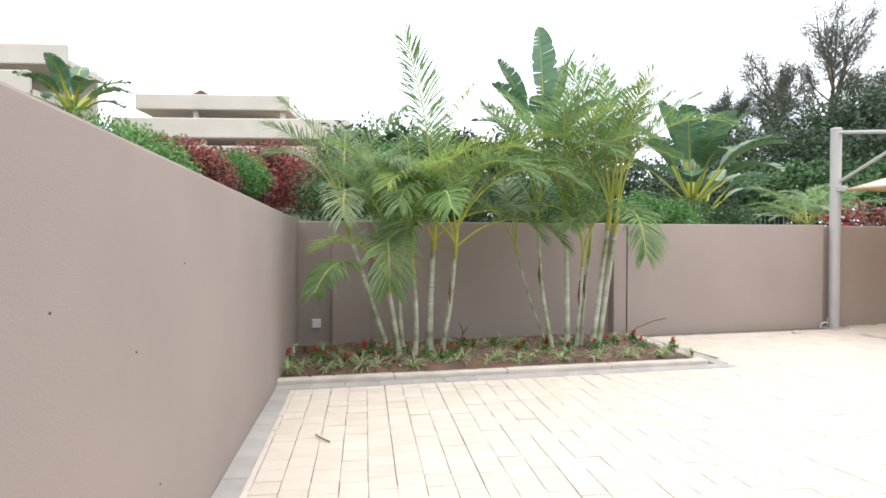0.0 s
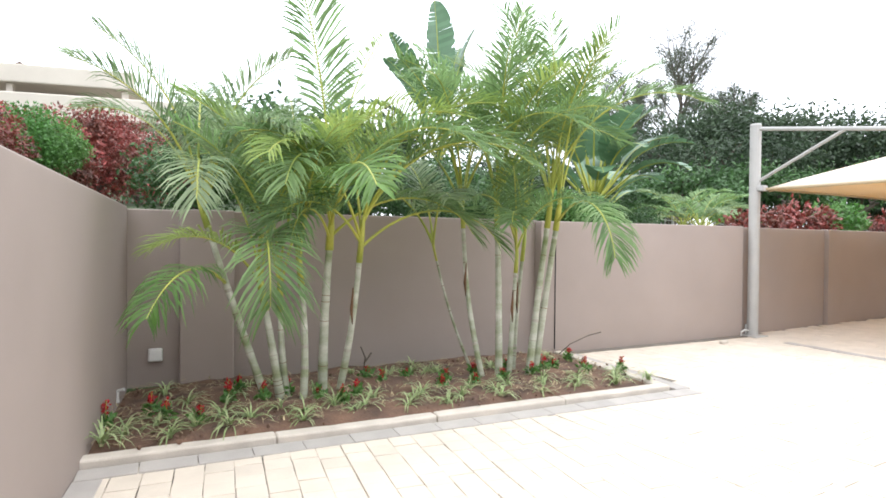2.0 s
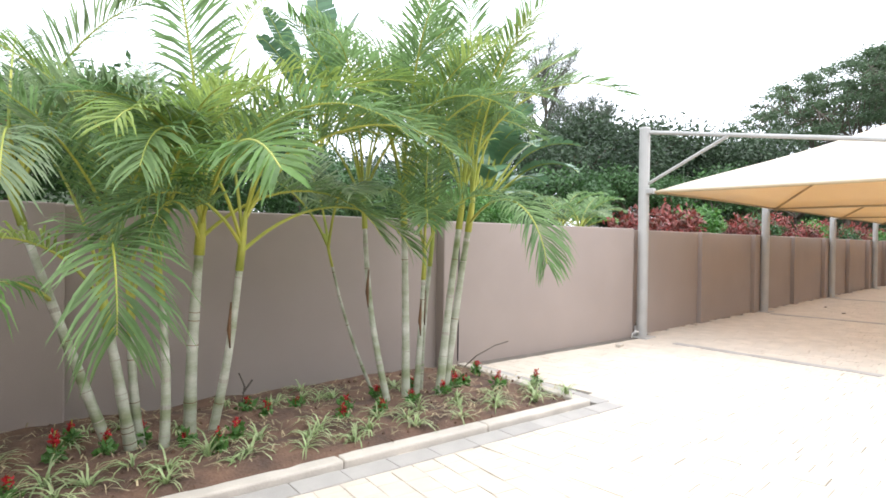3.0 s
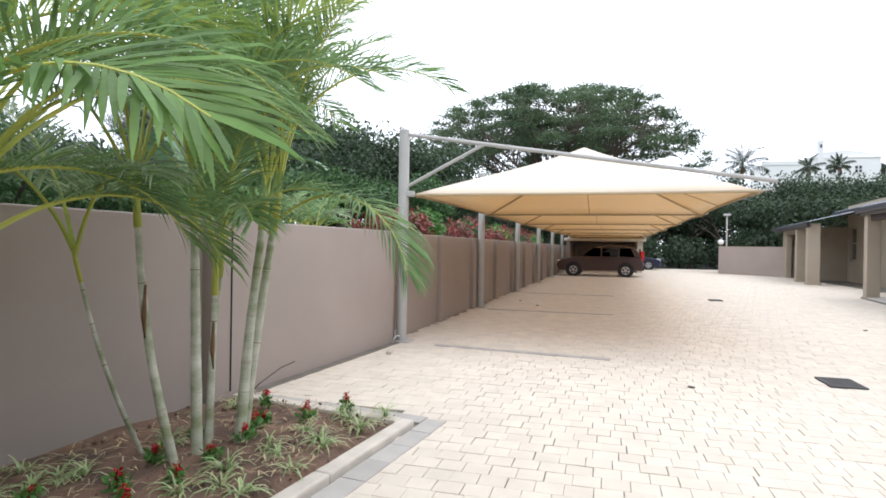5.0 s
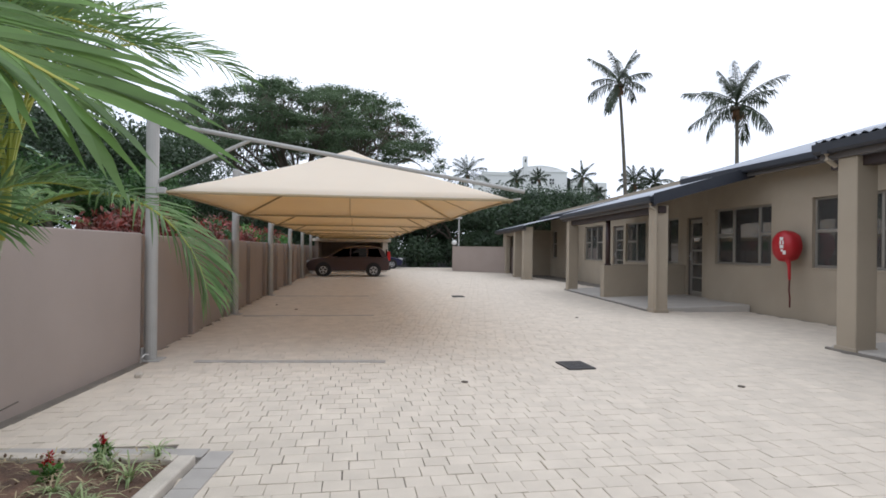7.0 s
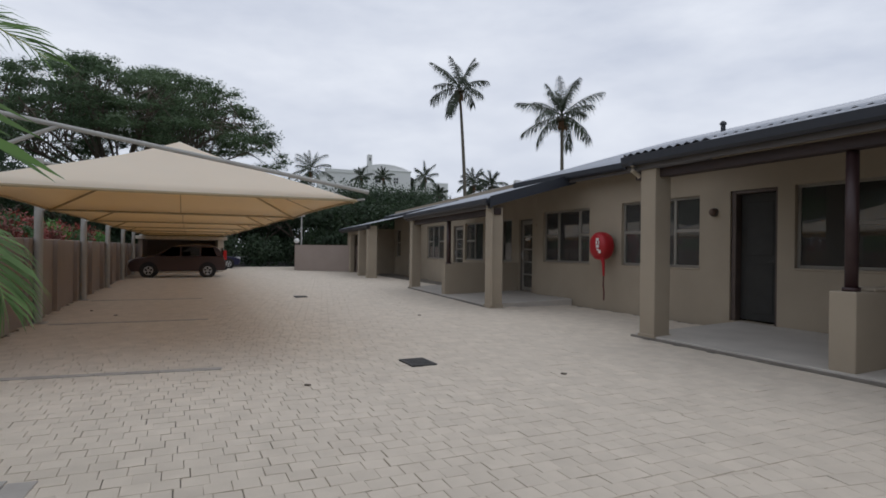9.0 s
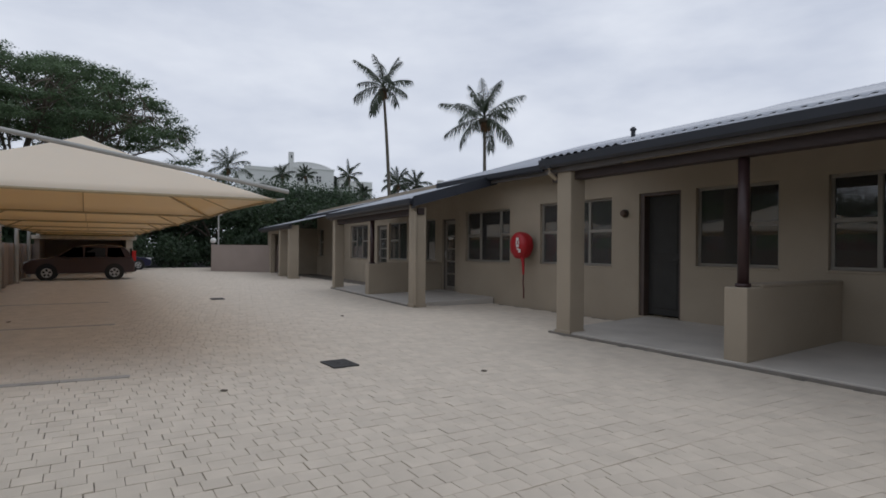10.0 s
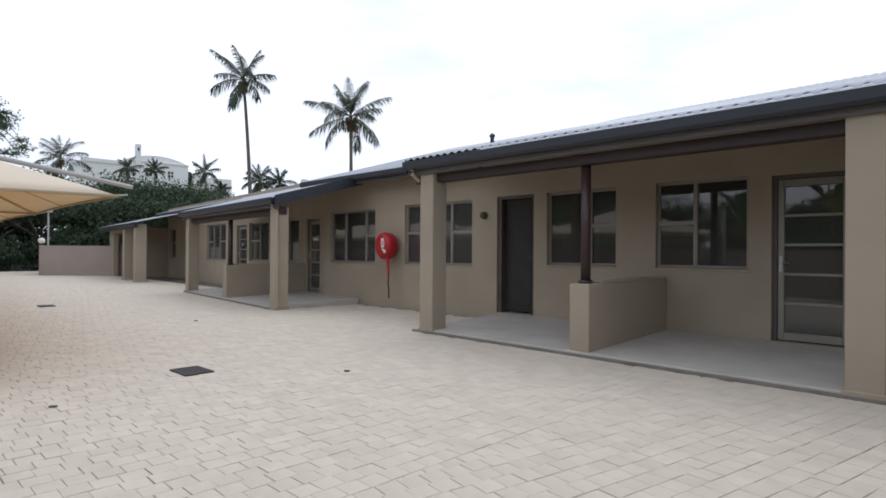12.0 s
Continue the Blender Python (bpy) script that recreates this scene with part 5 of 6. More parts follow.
for k, (x, y, z, rad) in enumerate(((52, -16, 2.0, 3.0), (55, -9, 2.2, 3.2), (57, -3, 2.2, 3.2), (58, 3, 2.2, 3.2), (57, 9, 2.4, 3.4), (53, 13.5, 2.4, 3.4), (47, 12.5, 2.2, 2.8), (42.5, 8.5, 1.4, 2.0), (50, -12.5, 1.6, 2.4), (47, -15.5, 1.8, 2.4), (44, 14.5, 2.4, 2.8), (40, 15.5, 2.4, 2.6))):
    shrub((x, y, z), (rad, rad, rad), M_LEAF_DARK, 11000, 0.3, "tall dark hedge of trees closing the far end", "tall_hedge", "hedge closing the far end", lumps=12)

coconut((44.6, -17.5), 14.95, 3.25, (0.0, 0.8), "tall slender coconut palm behind the roofs", 31, 15)
coconut((37.3, -22.1), 11.65, 3.45, (0.0, 0.1), "coconut palm with a full crown behind the roofs", 32, 20)
for k, (x, y, h, cr) in enumerate(((90, -13.2, 13.3, 3.6), (90, -32.3, 13.4, 2.7), (60, -26.2, 8.9, 2.3), (60, -28.6, 8.9, 2.3), (98, -23.5, 13.8, 2.2), (95, -26.5, 13.6, 2.0), (60, -21.9, 7.6, 1.3))):
    coconut((x, y), h, cr, (0.3, 0.2), "distant palm beyond the roofs", 50 + k, 15)


def fence(a, b, label):
    """Low grey railing: end posts, two rails and pickets."""
    a, b = Vector((*a, rise(*a))), Vector((*b, rise(*b)))
    d = b - a
    root = thing("garden_fence", tuple(a), label, "fence")
    for z in (0.12, 0.55):
        part("rail", tubed([(0, 0, z), (d.x, d.y, d.z + z)], 0.015, 5), M_STEEL, root)
    n = int(d.length / 0.16)
    for k in range(n + 1):
        p = d * (k / n)
        if k % 12 == 0:
            part("post", boxed(p.x - 0.03, p.x + 0.03, p.y - 0.03, p.y + 0.03, p.z - 0.2, p.z + 0.68), M_STEEL, root)
        else:
            part("picket", tubed([(p.x, p.y, p.z + 0.05), (p.x, p.y, p.z + 0.62)], 0.009, 4), M_STEEL, root)


fence((9.8, 12.8), (16.5, 13.0), "low grey metal railing beyond the wall")
# ---- buildings beyond ----
def balcony_block(at, turn, tiers, label):
    """Hillside flats: long rendered balcony fronts stepping up, (x0, x1, y, z, height) each, with slabs and piers."""
    root = thing("apartment_block", at, label, "building", "hillside flats", turn=turn)
    for x0, x1, y, z, h in tiers:
        bal = part("balcony", boxed(x0, x1, y, y + 0.25, z, z + h, None, 0.06, 2), M_CONC, root, "pale rendered balcony front")
        part("floor_slab", boxed(x0, x1, y + 0.25, y + 3.0, z, z + 0.25), M_CONC, bal)
        part("back_wall", boxed(x0 + 0.3, x1 - 0.3, y + 2.8, y + 3.0, z - 1.8, z + h - 0.35), M_KERB, root, "cream wall behind the balcony")
        for x in (x0 + (x1 - x0) * 0.36, x1 - 0.5):
            part("pier", boxed(x, x + 0.22, y + 0.3, y + 0.52, z - 0.75, z - 0.002), M_KERB, bal, "pale square pier")
    return root


balcony_block((-6.5, 31.5, 0), -14, [(0.3, 7.6, 0.0, 7.35, 0.75), (-0.5, 10.6, -0.6, 5.9, 0.95), (0.0, 13.0, -1.2, 4.7, 0.75), (-0.5, 12.5, 0.6, 3.0, 1.2)], "pale rendered hillside flats with long balcony fronts")
balcony_block((-12.5, 29.0, 0), -14, [(-6.0, 4.6, 0.0, 8.3, 0.85), (-7.0, 3.6, -0.8, 6.9, 0.95), (-7.0, 5.0, -1.0, 5.0, 0.9)], "pale rendered hillside flats higher up the bank")


def small_house(at, w, d, h, turn, label):
    root = thing("house", at, label, "house", "distant houses", turn=turn)
    part("wall", boxed(-w / 2, w / 2, -d / 2, d / 2, -8, h), M_KERB, root)
    bm = bmesh.new()
    o = 0.1 * w
    v = [bm.verts.new(p) for p in ((-w / 2 - o, -d / 2 - o, h), (w / 2 + o, -d / 2 - o, h), (w / 2 + o, d / 2 + o, h), (-w / 2 - o, d / 2 + o, h), (0, -d / 2 - o, h + w * 0.32), (0, d / 2 + o, h + w * 0.32))]
    for f in ((0, 1, 4), (2, 3, 5), (1, 2, 5, 4), (3, 0, 4, 5), (3, 2, 1, 0)):
        bm.faces.new([v[i] for i in f])
    part("roof", bm, M_TILE, root, "brown tiled gable roof")
    for x in (-w * 0.2, w * 0.2):
        part("window", boxed(x - 0.4, x + 0.4, -d / 2 - 0.03, -d / 2 + 0.03, h - 1.9, h - 0.7), M_CARGLASS, root)


for x, y, z, w, t in ((-3.6, 46, 9.2, 2.4, -14), (5.2, 62, 8.2, 5.0, -20), (9.5, 70, 7.4, 5.0, 10), (12.5, 72, 6.9, 5.5, 40), (17.0, 75, 7.0, 6.0, -30), (7.0, 66, 7.6, 4.5, 5)):
    small_house((x, y, z), w, 6.0, 1.2, t, "distant house with a brown tiled roof on the hill")
for k, (x, y) in enumerate(((3.5, 52), (6.0, 56), (12, 58), (16, 55), (9.0, 52), (21, 52), (27, 48))):
    tree((x, y), 1.6, 0.25, 1.4, M_LEAF_DARK, 2600, 0.4, "distant dark tree on the hill", seed=90 + k, levels=2, group="distant trees on the hill", clump=(1.2, 0.9))


def white_block():
    root = thing("white_building", (119.0, -31.4, -0.1), "distant white rendered building with a curved roof and chimney", "building", turn=-90)
    # local x runs along the front seen from the yard, y away from it
    part("wall", boxed(-2.6, 8.8, 0, 10, 0, 18.4), M_WHITEWALL, root)
    part("terrace_block", boxed(-9.7, -2.62, 0.6, 10, 0, 17.5), M_WHITEWALL, root, "lower flat-roofed white block")
    part("parapet", boxed(-9.8, -2.62, 0.45, 0.595, 17.2, 17.9), M_WHITEWALL, root)
    part("cornice", boxed(-2.75, 8.95, -0.15, 0.0, 18.05, 18.35, None, 0.04), M_WHITEWALL, root)
    bm = bmesh.new()
    prof = [(-2.4 + 11.0 * k / 14, 18.4 + 1.15 * math.sin(math.pi * k / 14) ** 0.8) for k in range(15)]
    a = [bm.verts.new((x, 0.3, z)) for x, z in prof]
    b = [bm.verts.new((x, 9.5, z)) for x, z in prof]
    for k in range(14):
        bm.faces.new((a[k], a[k + 1], b[k + 1], b[k]))
    bm.faces.new(list(reversed(a))), bm.faces.new(b)
    part("roof", bm, M_WHITEWALL, root, "low curved white roof")
    chimney = part("chimney", boxed(-1.0, -0.05, -0.4, 0.5, 14.0, 21.3, None, 0.05), M_WHITEWALL, root)
    part("flue_opening", boxed(-0.68, -0.38, -0.44, -0.39, 20.0, 20.6), M_CARGLASS, chimney)
    part("wing", boxed(10.0, 18.0, 0.5, 10, 0, 16.3), M_WHITEWALL, root, "lower white wing")
    part("wing_parapet", boxed(9.9, 12.3, 0.35, 0.495, 15.6, 17.0), M_WHITEWALL, root)
    tank = bmesh.new()
    tube(tank, [(9.4, 2.0, 15.0), (9.4, 2.0, 17.0), (9.4, 2.0, 17.3)], [0.9, 0.9, 0.5], 14)
    part("water_tank", tank, M_BLACK, root, "black water tank beside the wing")
    for x, z, w, h in ((1.4, 16.2, 0.62, 0.75), (5.4, 16.1, 0.5, 0.6), (11.2, 14.9, 0.5, 0.55), (16.1, 14.4, 0.72, 0.85), (16.1, 12.6, 0.72, 0.7)):
        y = 0.0 if x < 10 else 0.5
        win = part("window", boxed(x - w, x + w, y - 0.06, y + 0.1, z - h, z + h), M_CARGLASS, root)
        part("mullion", boxed(x - 0.07, x + 0.07, y - 0.1, y - 0.061, z - h, z + h), M_WHITEWALL, win)
        part("transom", boxed(x - w, x + w, y - 0.104, y - 0.065, z - 0.06, z + 0.06), M_WHITEWALL, win)
        part("sill", boxed(x - w - 0.12, x + w + 0.12, y - 0.2, y - 0.001, z - h - 0.14, z - h - 0.002), M_WHITEWALL, win)


white_block()
# ---- planted bed ----
BED = [(-0.20, 5.50), (3.80, 5.12), (3.98, 6.62), (0.02, 6.95)]
BED_M = Matrix.Translation((-0.20, 5.50, 0)) @ Matrix.Rotation(math.atan2(5.12 - 5.50, 4.0), 4, "Z")
BED_L = math.hypot(4.0, 0.38)


def soil():
    n = 40
    verts, faces = [], []
    a, b, c, d = (Vector((*p, 0)) for p in BED)
    for j in range(n + 1):
        for i in range(n + 1):
            u, v = i / n, j / n
            p = a.lerp(b, u).lerp(d.lerp(c, u), v)
            edge = min(u, 1 - u, v * 2.0) * 6
            z = 0.015 + 0.045 * min(edge, 1) + 0.03 * noise.noise((p.x * 3, p.y * 3, 0)) + 0.014 * noise.noise((p.x * 14, p.y * 14, 3))
            verts.append((p.x, p.y, z))
    w = n + 1
    for j in range(n):
        for i in range(n):
            faces.append((j * w + i, j * w + i + 1, (j + 1) * w + i + 1, (j + 1) * w + i))
    ob = part_pd("bed_soil", verts, faces, M_SOIL, None, "", True)
    tagged(ob, "lumpy red-brown soil of the palm bed", "soil", kind="structure")
    clods = bmesh.new()
    r = random.Random(3)
    for _ in range(260):
        u, v = r.random(), r.random()
        p = a.lerp(b, u).lerp(d.lerp(c, u), v)
        s = r.uniform(0.006, 0.02)
        m = Matrix.Translation((p.x, p.y, 0.06)) @ Euler((r.random() * 6, r.random() * 6, 0)).to_matrix().to_4x4() @ Matrix.Diagonal((s, s * 0.8, s * 0.6, 1))
        bmesh.ops.create_icosphere(clods, subdivisions=1, radius=1.0, matrix=m)
    tagged(link("soil_clods", clods, M_SOIL), "crumbs and clods of soil strewn on the bed", "soil", kind="stuff")


soil()


def kerb_run(a, b):
    a, b = Vector((*a, 0)), Vector((*b, 0))
    d = b - a
    m0 = Matrix.Translation(a) @ Matrix.Rotation(math.atan2(d.y, d.x), 4, "Z")
    root = tagged(new("bed_kerb"), "pale concrete kerb round the palm bed", "kerb", kind="structure")
    n = max(1, round(d.length / 0.95))
    for k in range(n):
        x0, x1 = d.length * k / n + 0.001, d.length * (k + 1) / n - 0.001
        part("kerbstone", boxed(x0, x1, -0.05, 0.05, -0.06, 0.042 + rng.uniform(-0.003, 0.003), m0, 0.012, 2), M_KERB, root)


kerb_run((-0.24, 5.52), (3.80, 5.13))
kerb_run((3.78, 5.19), (3.98, 6.62))


def spider_plant(at, size, seed):
    r = random.Random(seed)
    root = thing("spider_plant", (at[0], at[1], 0.04), "tufted grass-like plant with cream-striped leaves in the bed", "plant", "striped plants in the bed")
    verts, faces = [], []
    for k in range(22):
        az, el, ln = r.uniform(0, 360), r.uniform(35, 80), size * r.uniform(0.7, 1.2)
        w = vec_dir(az + 90, 0) * 0.006
        p = Vector((r.uniform(-0.01, 0.01), r.uniform(-0.01, 0.01), 0))
        i = len(verts)
        pts = [p]
        for s in range(4):
            pts.append(pts[-1] + vec_dir(az, el - 32 * s) * ln / 4)
        for s, q in enumerate(pts[:-1]):
            verts += [tuple(q - w * (1 - 0.15 * s)), tuple(q + w * (1 - 0.15 * s))]
        verts.append(tuple(pts[-1]))
        faces += [(i + 2 * s, i + 2 * s + 1, i + 2 * s + 3, i + 2 * s + 2) for s in range(3)] + [(i + 6, i + 7, i + 8)]
    part_pd("leaves", verts, faces, M_VARIEG, root)


def salvia(at, seed, h):
    r = random.Random(seed)
    root = thing("red_flower", (at[0], at[1], 0.04), "small bedding plant with a spike of red flowers", "flower", "red flowers in the bed")
    v, f = leaf_cloud([((0, 0, 0.05), (0.05, 0.05, 0.045))], 70, 0.045, r, 0.3)
    part_pd("leaves", v, f, M_LEAF_BRIGHT, root)
    part("stalk", tubed([(0, 0, -0.02), (0.004, 0, h)], 0.003, 4), M_RACHIS, root)
    v, f = leaf_cloud([((0, 0, h * 0.75), (0.02, 0.02, h * 0.3))], 60, 0.022, r, 0.2)
    part_pd("blossom", v, f, M_PETAL, root, "red flower spike")


rb = random.Random(17)
for k in range(34):
    u = (k + 0.5) / 34 + rb.uniform(-0.012, 0.012)
    p = Vector(BED[0]).lerp(Vector(BED[1]), u).lerp(Vector(BED[3]).lerp(Vector(BED[2]), u), 0.10 + 0.10 * (k % 3) + rb.uniform(-0.02, 0.03))
    spider_plant(p, rb.uniform(0.15, 0.24), k)
for k in range(16):
    u = rb.uniform(0.05, 0.95)
    p = Vector(BED[0]).lerp(Vector(BED[1]), u).lerp(Vector(BED[3]).lerp(Vector(BED[2]), u), rb.uniform(0.55, 0.9))
    spider_plant(p, rb.uniform(0.14, 0.2), 50 + k)
for k in range(26):
    u = (k + rb.uniform(0.2, 0.8)) / 26
    p = Vector(BED[0]).lerp(Vector(BED[1]), u).lerp(Vector(BED[3]).lerp(Vector(BED[2]), u), rb.uniform(0.22, 0.72))
    salvia(p, 100 + k, rb.uniform(0.09, 0.17))


def dead_twigs():
    bm = bmesh.new()
    for p in ([(1.75, 6.5, 0.03), (1.77, 6.48, 0.2), (1.72, 6.46, 0.3)], [(1.76, 6.49, 0.15), (1.82, 6.47, 0.24)]):
        tube(bm, p, 0.006, 4)
    tagged(link("twig", bm, M_BARK), "bare dark twig standing in the bed", "twig")
    tagged(link("twig", tubed([(3.85, 6.45, 0.05), (3.9, 6.35, 0.16), (4.1, 6.3, 0.24), (4.22, 6.25, 0.27)], 0.005, 4), M_BARK), "thin dry twig leaning by the kerb", "twig")
    tagged(link("twig", tubed([(0.07, 3.98, 0.008), (0.02, 4.06, 0.012), (0.0, 4.13, 0.01)], 0.005, 4), M_BARK), "short dry twig lying on the paving", "twig")


dead_twigs()


def litter():
    """Dry straw-coloured leaf strips lying on the soil."""
    r = random.Random(29)
    verts, faces = [], []
    a, b, c, d = (Vector(p) for p in BED)
    for _ in range(1300):
        u, v = r.random(), 0.06 + 0.9 * r.random()
        p = a.lerp(b, u).lerp(d.lerp(c, u), v)
        g = r.uniform(0, 6.28)
        ln, w = r.uniform(0.03, 0.14), r.uniform(0.002, 0.005)
        z = 0.062 + 0.03 * noise.noise((p.x * 3, p.y * 3, 0)) + 0.012
        d1, s1 = Vector((math.cos(g), math.sin(g), 0)), Vector((-math.sin(g), math.cos(g), 0)) * w
        q0, q1, q2 = Vector((p.x, p.y, z)), Vector((p.x, p.y, z + r.uniform(0.004, 0.02))) + d1 * ln * 0.5, Vector((p.x, p.y, z)) + d1 * ln
        i = len(verts)
        verts += [tuple(q) for q in (q0 - s1, q0 + s1, q1 - s1, q1 + s1, q2)]
        faces += [(i, i + 1, i + 3, i + 2), (i + 2, i + 3, i + 4)]
    tagged(part_pd("leaf_litter", verts, faces, mat("dry_straw", (0.42, 0.34, 0.2), var=0.4, scale=12, fine=60, bump=0.0, rough=0.9, island=0.8)), "dry straw-coloured leaf litter strewn on the soil", "leaf litter", kind="stuff")


litter()


def wall_box(at, turn, size, label, name="junction_box"):
    root = thing(name, at, label, "junction box", turn=turn)
    s = size / 2
    part("body", boxed(-s, s, -0.04, 0.0, -s, s, None, 0.008, 2), M_WHITE, root)
    part("lid", boxed(-s * 0.85, s * 0.85, -0.047, -0.039, -s * 0.85, s * 0.85, None, 0.004), M_WHITE, root)


wall_box((0.24, 6.985, 0.28), -3, 0.1, "small white plastic junction box on the wall behind the bed")
wall_box((7.07, 6.50, 0.075), 0, 0.12, "grey-white cable box at the foot of the carport post")
tagged(link("cable", tubed([(6.84, 6.44, 0.0), (6.82, 6.42, 0.06), (6.86, 6.40, 0.09), (6.9, 6.38, 0.08)], 0.008, 5), M_WHITE), "short white cable loop rising beside the post", "cable")
tagged(link("valve", tubed([(-0.02, 6.55, 0.05), (-0.02, 6.55, 0.13), (0.02, 6.53, 0.14)], 0.012, 6), M_WHITE), "small white pipe end in the corner of the bed", "pipe")


def brick_bit(at, turn, label):
    ob = link("stone", boxed(-0.06, 0.06, -0.03, 0.03, -0.002, 0.035, None, 0.008), M_KERB)
    ob.matrix_basis = pose(*at, 0, 0, turn)
    tagged(ob, label, "stone")


brick_bit((6.17, 6.22, 0), 10, "broken piece of pale paver lying by the wall")
for x, y in ((13.27, 5.88), (12.3, 5.37), (5.63, 3.15), (10.64, 0.07), (5.2, 0.6)):
    ob = link("pebble", boxed(-0.03, 0.03, -0.02, 0.02, -0.001, 0.014, None, 0.006), M_BARK)
    ob.matrix_basis = pose(x, y, 0.0, 0, 0, x * 40)
    tagged(ob, "small dark bit of rubble lying on the paving", "rubble", "bits of rubble")


def drain(at, turn, label, w=0.40, d=0.30):
    root = thing("drain_grate", at, label, "drain grate", "drain grates", turn=turn)
    fr = bmesh.new()
    for a, b, c, e in ((-w / 2, w / 2, -d / 2, -d / 2 + 0.025), (-w / 2, w / 2, d / 2 - 0.025, d / 2), (-w / 2, -w / 2 + 0.025, -d / 2 + 0.025, d / 2 - 0.025), (w / 2 - 0.025, w / 2, -d / 2 + 0.025, d / 2 - 0.025)):
        box(fr, a, b, c, e, -0.02, 0.016, None, 0.003)
    part("rim", fr, M_IRON, root)
    part("sump", boxed(-w / 2 + 0.02, w / 2 - 0.02, -d / 2 + 0.02, d / 2 - 0.02, -0.03, 0.004), M_BLACK, root)
    for k in range(9):
        x = -w / 2 + 0.045 + k * (w - 0.09) / 8
        part("bar", boxed(x - 0.012, x + 0.012, -d / 2 + 0.02, d / 2 - 0.02, 0.0, 0.014, None, 0.002), M_IRON, root)


drain((6.29, 1.80, 0), 2, "black cast-iron drain grate set in the paving")
drain((15.5, 1.48, 0), 0, "black cast-iron drain grate farther along the paving")


# ---- fittings on the house ----
def hose_reel(at):
    root = thing("fire_hose_reel", at, "red vinyl-covered fire hose reel on the house wall", "hose reel")
    root.matrix_basis = root.matrix_basis @ Matrix.Diagonal((0.86, 0.95, 0.9, 1))
    bm = bmesh.new()
    prof = [(0.0, 0.22), (0.12, 0.22), (0.22, 0.205), (0.29, 0.16), (0.315, 0.09), (0.315, -0.02), (0.29, -0.10)]
    n = 28
    rings = []
    for rad, y in prof[1:]:
        ring = []
        for k in range(n):
            a = 2 * math.pi * k / n
            drop = 1.0 + (0.12 if math.sin(a) < -0.3 else 0.0)
            wob = 1 + 0.018 * math.sin(a * 7 + y * 30)
            ring.append(bm.verts.new((rad * wob * math.cos(a), y, rad * wob * drop * math.sin(a))))
        rings.append(ring)
    c = bm.verts.new((0, 0.222, 0))
    for k in range(n):
        bm.faces.new((c, rings[0][(k + 1) % n], rings[0][k]))
        for p, q in zip(rings, rings[1:]):
            bm.faces.new((p[k], p[(k + 1) % n], q[(k + 1) % n], q[k]))
    part("cover", bm, M_RED, root, "red wrinkled vinyl cover", True)
    part("mount", tubed([(0, -0.24, 0), (0, 0.0, 0)], 0.06, 10), M_IRON, root)
    part("nozzle_sleeve", tubed([(-0.12, 0.1, -0.28), (-0.17, 0.1, -0.42), (-0.185, 0.1, -0.72)], [0.055, 0.036, 0.026], 10), M_RED, root)
    part("hose", tubed([(-0.185, 0.1, -0.70), (-0.16, 0.09, -0.95), (-0.15, 0.06, -1.1), (-0.13, 0.05, -1.30)], 0.017, 7), mat("dark_red_hose", (0.11, 0.015, 0.018), var=0.2, scale=8, rough=0.5), root)
    # white pictogram: a hose coil over a hand-sized block, as plain shapes
    for x0, x1, z0, z1 in ((-0.04, 0.06, 0.10, 0.17), (0.02, 0.07, 0.02, 0.095), (-0.06, -0.02, 0.02, 0.095), (-0.05, 0.06, -0.06, 0.01), (-0.04, 0.03, -0.13, -0.08), (-0.12, -0.03, -0.19, -0.11)):
        part("mark", boxed(x0 - 0.11, x1 - 0.11, 0.222, 0.226, z0, z1, None, 0.0015), M_WHITE, root)


hose_reel((10.22, -3.97, 1.41))


def wall_lamp(m, x, z):
    root = thing("wall_lamp", m @ Vector((x, 0.0, z)), "small round brown bulkhead wall lamp beside the door", "lamp", "bulkhead wall lamps", turn=math.degrees(m.to_euler().z))
    part("base", tubed([(0, 0, 0), (0, 0.04, 0)], 0.075, 16), M_DARKALU, root)
    part("shade", tubed([(0, 0.04, 0), (0, 0.09, 0), (0, 0.11, 0)], [0.065, 0.055, 0.03], 16), M_CEIL, root, "dull brownish diffuser", True)


wall_lamp(FAC1, 7.53, 1.98)
wall_lamp(FAC2, 1.75, 1.95)


def downpipe(m, x, y, z, low, label):
    root = thing("downpipe", m @ Vector((x, y, 0)), label, "pipe", "rain pipes", turn=math.degrees(m.to_euler().z))
    part("pipe", tubed([(0, 0.02, z), (0, 0.02, z - 0.07), (0, -0.1, z - 0.14), (0, -0.12, low)], 0.032, 8), M_HOUSE, root)
    part("outlet", boxed(-0.05, 0.05, -0.03, 0.06, z, z + 0.05, None, 0.006), M_GUTTER, root)


downpipe(Matrix(), 7.0, -1.90, 2.56, 2.40, "short beige rainwater elbow under the gutter end")
downpipe(FAC2M, -0.19, 0.12, 2.25, 0.05, "beige painted rainwater pipe on the porch column")
vent = thing("roof_vent", (9.35, -6.5, 3.72), "short dark vent pipe standing on the roof", "vent pipe")
part("pipe", tubed([(0, 0, 0), (0, 0, 0.36)], 0.05, 10), M_GUTTER, vent)
part("cowl", tubed([(0, 0, 0.36), (0, 0, 0.40), (0, 0, 0.44)], [0.075, 0.07, 0.03], 10), M_GUTTER, vent)
stack = thing("roof_vent", (18.0, -6.5, 3.35), "white vent box on the roof ridge", "vent pipe")
part("pipe", boxed(-0.1, 0.1, -0.1, 0.1, 0, 0.42, None, 0.01), M_WHITE, stack)
